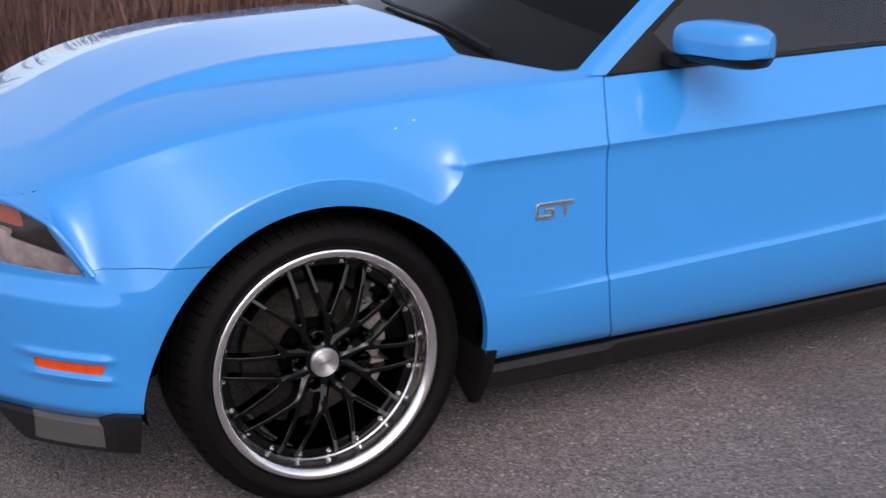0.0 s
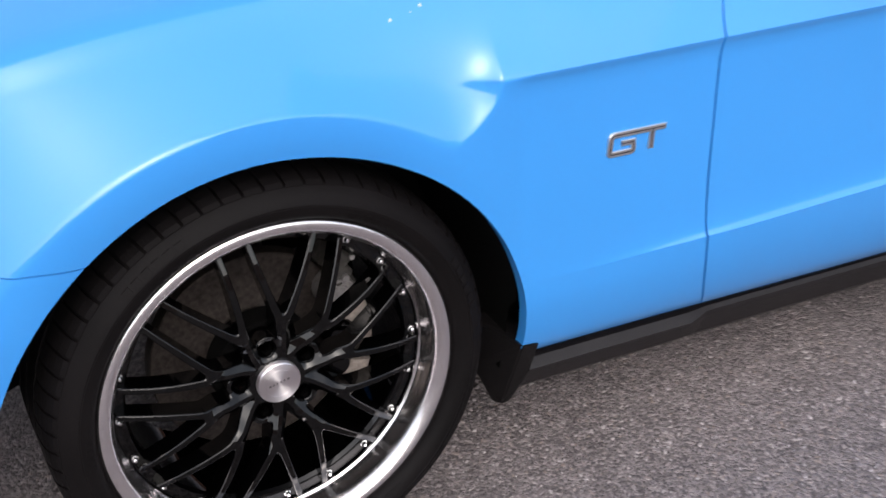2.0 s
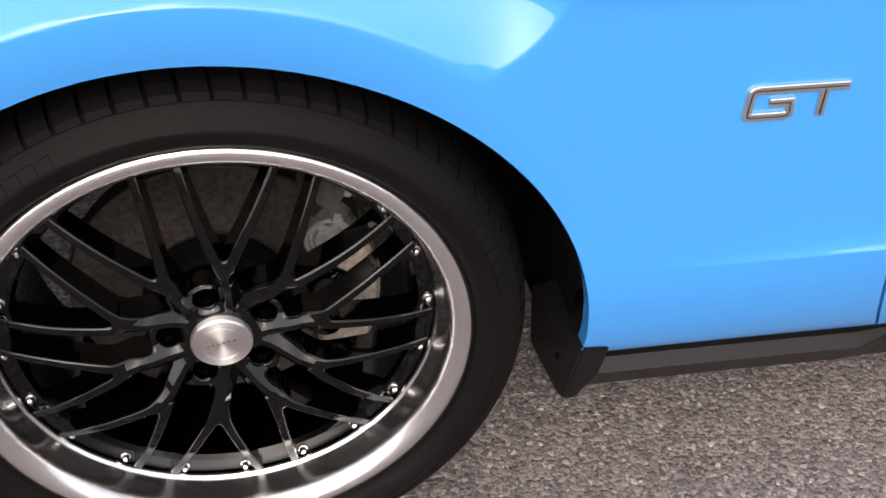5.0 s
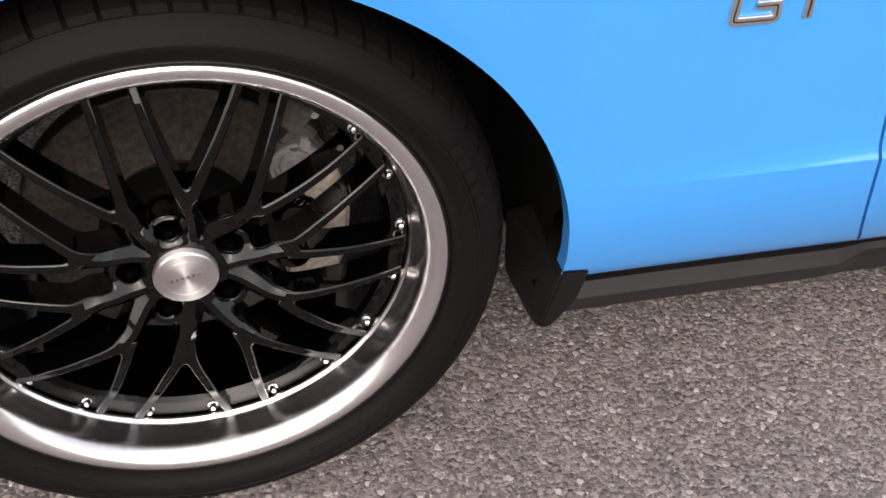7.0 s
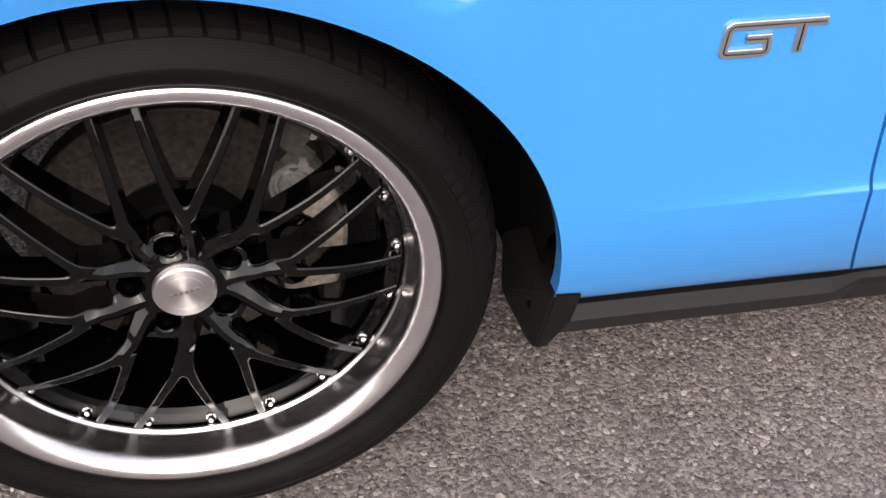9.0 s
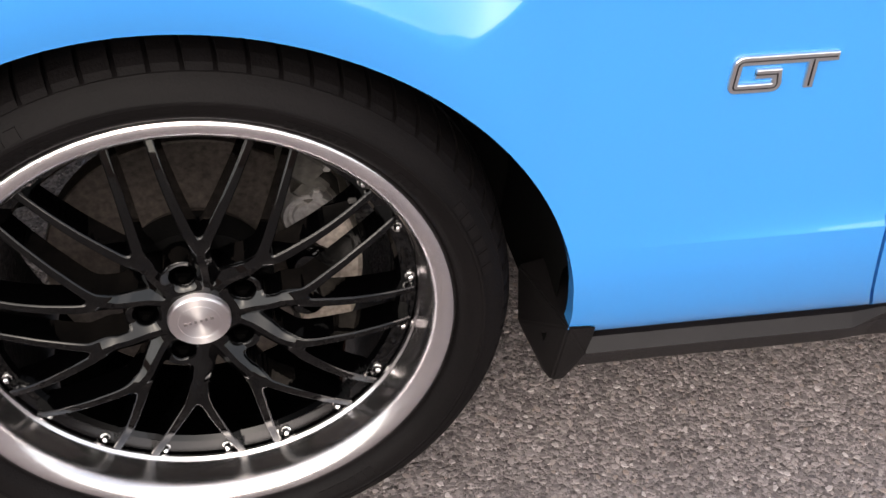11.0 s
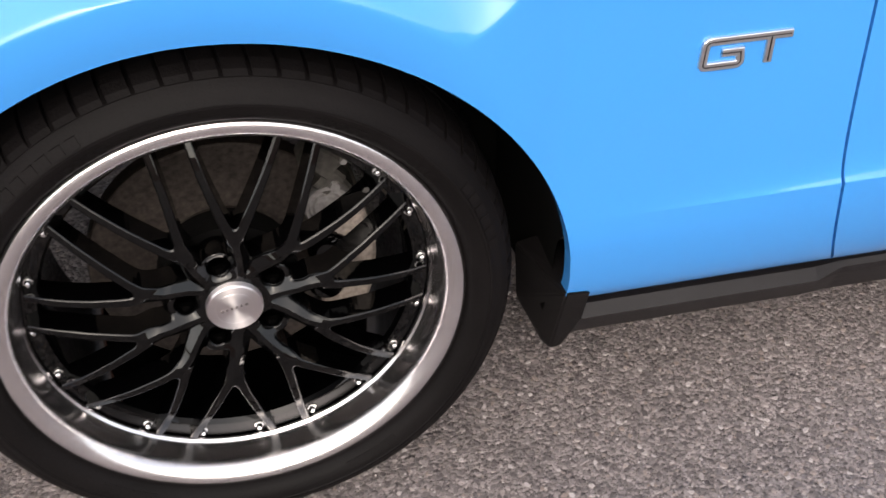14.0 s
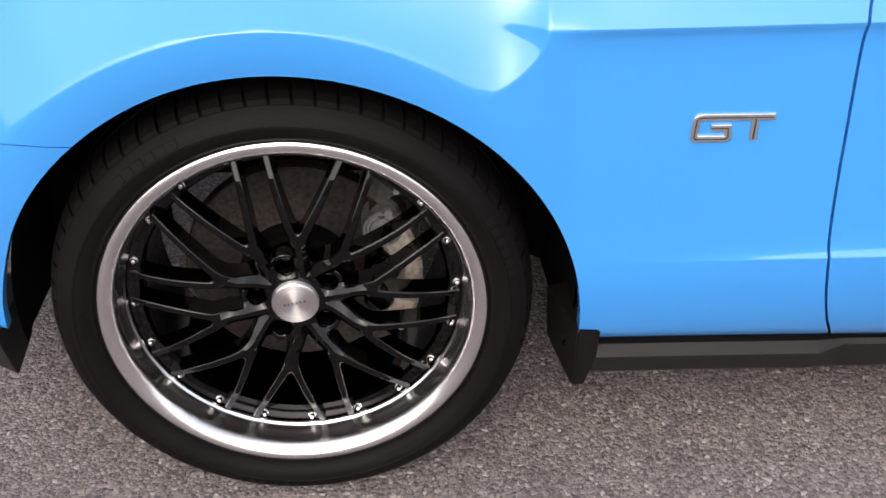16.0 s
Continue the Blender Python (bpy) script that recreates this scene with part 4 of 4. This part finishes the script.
wheels = []
wheels.append(build_wheel(0.0, False))
for place in ((2.72, False), (0.0, True), (2.72, True)):
    build_wheel(*place)


def brakes():
    disc = lathe([(0.0, 0.102), (0.070, 0.102), (0.078, 0.106), (0.080, 0.128), (0.085, 0.130), (0.166, 0.130), (0.168, 0.132), (0.168, 0.158), (0.0, 0.160)], 96)
    for w in disc.verts:
        w.co.z += HUB
    part("brake_disc", disc, DISC, car, "dull iron brake disc")
    # caliper behind the axle: two cast pistons and a bridge
    def blockarc(a0, a1, r0, r1, y0, y1, bev=0.006):
        rings = []
        for a in steps(radians(a0), radians(a1), radians(5)):
            rings.append([Vector((r * math.cos(a), y, HUB + r * math.sin(a))) for r, y in ((r0, y0 + bev), (r0 + bev, y0), (r1 - bev, y0), (r1, y0 + bev), (r1, y1), (r0, y1))])
        return loft(rings)
    def stub(x, z, prof, n=28, tilt=0.0):
        b = lathe(prof, n)
        turn = Matrix.Rotation(radians(tilt), 4, "X")
        for w in b.verts:
            w.co = turn @ w.co
            w.co.x += x
            w.co.z += HUB + z
        return b
    part("caliper", join(blockarc(8, 26, 0.138, 0.186, 0.094, 0.20), blockarc(-7, 7, 0.156, 0.188, 0.098, 0.20), blockarc(-33, -15, 0.128, 0.188, 0.092, 0.20),
                         blockarc(-30, 24, 0.150, 0.182, 0.118, 0.20)), CALIPER, car, "pale brown cast brake caliper")
    housing = stub(0.128, 0.086, [(0.0, 0.087), (0.017, 0.087), (0.019, 0.090), (0.0225, 0.090), (0.0245, 0.0865), (0.0285, 0.0865), (0.0305, 0.090), (0.0310, 0.150)])
    part("piston_housing", housing, ALLOY, car, "silvery cast piston housing of the caliper")
    part("piston_boot", join(stub(0.128, 0.014, [(0.0, 0.083), (0.020, 0.084), (0.026, 0.090), (0.0285, 0.100), (0.027, 0.150)]),
                             stub(0.122, -0.040, [(0.0, 0.086), (0.018, 0.087), (0.024, 0.094), (0.025, 0.150)])), GLOSS_BLACK, car, "black rubber piston boot")
    part("caliper_bracket", join(blockarc(39, 47, 0.160, 0.196, 0.088, 0.12, 0.004), blockarc(45, 57, 0.176, 0.214, 0.086, 0.13, 0.005), blockarc(30, 40, 0.172, 0.190, 0.098, 0.14, 0.004)),
         STEEL_DARK, car, "dark steel caliper bracket", smooth=False)
    for x, z, r, y in ((0.137, 0.116, 0.0075, 0.082), (0.149, 0.150, 0.0055, 0.084), (0.112, 0.012, 0.0042, 0.078), (0.109, -0.066, 0.0042, 0.084)):
        part("bracket_bolt", stub(x, z, [(0.0, y), (r * 0.8, y), (r, y + 0.002), (r, y + 0.024)], 6), ALLOY, car, "bright hexagon bolt on the brake bracket", smooth=False)
    p = [(0.13, 0.15, HUB + 0.16), (0.12, 0.17, HUB + 0.20), (0.11, 0.22, HUB + 0.27), (0.12, 0.30, HUB + 0.3)]
    part("brake_hose", tube(p, 0.008, 8), STEEL_DARK, car)
    k = lathe([(0.0, 0.17), (0.06, 0.17), (0.07, 0.24), (0.03, 0.30), (0.03, 0.60)], 24)
    for w in k.verts:
        w.co.z += HUB
    part("knuckle", k, STEEL_DARK, car)
    part("lower_arm", tube([(0.0, 0.2, 0.2), (0.02, 0.45, 0.23), (0.05, 0.62, 0.25)], 0.022, 8), STEEL_DARK, car)
    part("strut", tube([(0.03, 0.24, 0.36), (0.05, 0.30, 0.70)], 0.028, 12), STEEL_DARK, car)


brakes()


# ---- badge ----
def badge():
    """The two letters of the badge as raised chrome strokes with a dark inlay."""
    x0, z0 = 0.5300, 0.6258
    G = [(0.061, 0.0350), (0.012, 0.0350), (0.0085, 0.0342), (0.0063, 0.0322), (0.0055, 0.0295), (0.0045, 0.0085), (0.0048, 0.0060), (0.0062, 0.0042), (0.0085, 0.0035), (0.0440, 0.0035),
         (0.0470, 0.0042), (0.0488, 0.0060), (0.0493, 0.0085), (0.0480, 0.0195), (0.026, 0.0195)]
    T1 = [(0.061, 0.0350), (0.1080, 0.0350)]
    T2 = [(0.0830, 0.0350), (0.0830, 0.0015)]

    def ribbon(path, w, y0, y1):
        pts = [Vector((x, 0, z)) for x, z in path]
        n = len(pts)
        sides = []
        for i in range(n):
            d0 = (pts[i] - pts[i - 1]).normalized() if i else (pts[1] - pts[0]).normalized()
            d1 = (pts[i + 1] - pts[i]).normalized() if i < n - 1 else d0
            t = (d0 + d1).normalized()
            s = Vector((-t.z, 0, t.x)) / max(0.5, t.dot(d1))
            sides.append(s)
        rings = []
        for p, s in zip(pts, sides):
            ring = []
            for u, y in ((-w / 2, y1), (-w / 2, y0 + 0.0008), (-w / 2 + 0.0008, y0), (w / 2 - 0.0008, y0), (w / 2, y0 + 0.0008), (w / 2, y1)):
                q = p + s * u
                x, z = x0 + 0.0015 + q.x + 0.01 * q.z, z0 + q.z
                ring.append(Vector((x, body_y(x, z) + y, z)))
            rings.append(ring)
        return loft(rings)
    b = part("badge", join(ribbon(G, 0.0096, -0.0042, 0.003), ribbon(T1, 0.0096, -0.0042, 0.003), ribbon(T2, 0.0098, -0.0040, 0.003)), CHROME, car, "chrome GT badge on the fender", smooth=False)
    part("badge_inlay", join(ribbon(G, 0.0023, -0.0047, 0.001), ribbon([(0.061, 0.0350), (0.1060, 0.0350)], 0.0023, -0.0046, 0.001), ribbon([(0.0830, 0.0335), (0.0830, 0.0032)], 0.0023, -0.0047, 0.001)), BADGE_FILL, b, "dark inlay", smooth=False)


badge()


def paint_specks():
    """Three specks of dried dirt on the fender."""
    rnd = random.Random(5)
    for x, z, r in ((0.202, 0.868, 0.0026), (0.253, 0.881, 0.0030), (0.236, 0.874, 0.0012)):
        bm = bmesh.new()
        rim = [(x + r * rnd.uniform(0.7, 1.2) * math.cos(a), z + 0.7 * r * rnd.uniform(0.7, 1.2) * math.sin(a)) for a in (0.0, 0.8, 1.6, 2.4, 3.1, 3.9, 4.7, 5.5)]
        top = bm.verts.new((x, body_y(x, z) - 0.0013, z + 0.0006))
        vs = [bm.verts.new((u, body_y(u, v) - 0.0002, v)) for u, v in rim]
        for i in range(len(vs)):
            bm.faces.new((top, vs[i], vs[(i + 1) % len(vs)]))
        bmesh.ops.recalc_face_normals(bm, faces=bm.faces)
        part("dirt_speck", bm, SPECK, car, "pale speck of dried dirt")


paint_specks()


# ---- woods behind the car ----
def tree_mesh(seed, height):
    rnd = random.Random(seed)
    bms = []

    def limb(p, d, length, r, depth):
        pts, rad = [p.copy()], [r]
        q = p.copy()
        n = 4
        for i in range(n):
            d = (d + Vector((rnd.uniform(-1, 1), rnd.uniform(-1, 1), rnd.uniform(-0.3, 0.7))) * 0.16).normalized()
            q = q + d * (length / n)
            pts.append(q.copy())
            rad.append(r * (1 - 0.72 * (i + 1) / n))
        bms.append(tube(pts, rad, 5 if depth else 7, False))
        if depth < 3:
            for i in range(5 if depth == 0 else 4):
                k = rnd.randint(1, n)
                a = rnd.uniform(0, 6.28)
                e = (d + Vector((math.cos(a), math.sin(a), rnd.uniform(0.1, 0.6))) * 0.9).normalized()
                limb(pts[k], e, length * rnd.uniform(0.4, 0.6), rad[k] * 0.7 + 0.002, depth + 1)
    limb(Vector((0, 0, -0.1)), Vector((0, 0, 1)), height, 0.05 + 0.018 * height, 0)
    return join(*bms)


def woods():
    rnd = random.Random(11)
    kinds = []
    for i in range(5):
        t = empty("tree")
        tagged(t, "leafless brown tree in the woods behind the car", "tree", group="bare trees")
        part("trunk", tree_mesh(40 + i, 5.5 + i * 0.7), BARK, t, smooth=True)
        kinds.append(t)
        t.matrix_basis = pose(-27.0 + 3.1 * i, 18.0 + (i % 2) * 3.2, 0.6, 0, 0, 40 * i)
    for i in range(64):
        near = i < 14
        x = rnd.uniform(-34, -15) if near else rnd.uniform(-50, 0)
        y = rnd.uniform(15, 26) if near else rnd.uniform(27, 40)
        copy_thing(kinds[i % 5], pose(x, y, 0.06 * (y - 7) - 0.1, 0, 0, rnd.uniform(0, 360)))
    # unseen bank added on the camera side, a dark low rim for the reflections
    def unseen_bank(u, v):
        a = radians(170 + 204 * u)
        r = 13 + 24 * v
        h = 4.2 * v ** 0.8
        x, y = 0.5 + 1.15 * r * math.cos(a), r * math.sin(a)
        return Vector((x, y, -0.05 + h + 0.25 * noise.noise((x * 0.4, y * 0.4, 3))))
    tagged(mesh_ob("bank", grid_sheet(unseen_bank, 120, 16), LITTER), "unseen brown bank added on the camera side as a dark rim for reflections", "bank", kind="structure")
    # dry brush and saplings on the bank: stems that nobody could count
    verts, faces = [], []
    for _ in range(9000):
        x = rnd.uniform(-16, 18)
        y = rnd.uniform(6.2, 13)
        h = rnd.uniform(0.3, 1.5)
        r = rnd.uniform(0.006, 0.03)
        lx, ly = rnd.uniform(-0.35, 0.35) * h, rnd.uniform(-0.3, 0.3) * h
        b = len(verts)
        for k in range(3):
            an = 2.094 * k + x
            verts.append((x + r * math.cos(an), y + r * math.sin(an), -0.02))
        for k in range(3):
            an = 2.094 * k + x
            verts.append((x + lx + 0.3 * r * math.cos(an), y + ly + 0.3 * r * math.sin(an), h))
        for k in range(3):
            j = (k + 1) % 3
            faces.append((b + k, b + j, b + 3 + j, b + 3 + k))
    me = bpy.data.meshes.new("brush")
    me.from_pydata(verts, [], faces)
    me.materials.append(LITTER)
    tagged(new("brush", me), "dry reddish-brown undergrowth at the edge of the woods", "undergrowth", kind="stuff")
    # leaf-covered bank rising behind
    def bank(u, v):
        x = -60 + 120 * u
        y = 6.6 + 34 * v
        return Vector((x, y + 0.4 * math.sin(x * 0.7), -0.05 + 2.4 * v ** 0.8 + 0.2 * noise.noise((x * 0.4, y * 0.4, 0))))
    tagged(mesh_ob("bank", grid_sheet(bank, 120, 24), LITTER), "bank of dry brown leaves behind the parking area", "bank", kind="structure")


woods()
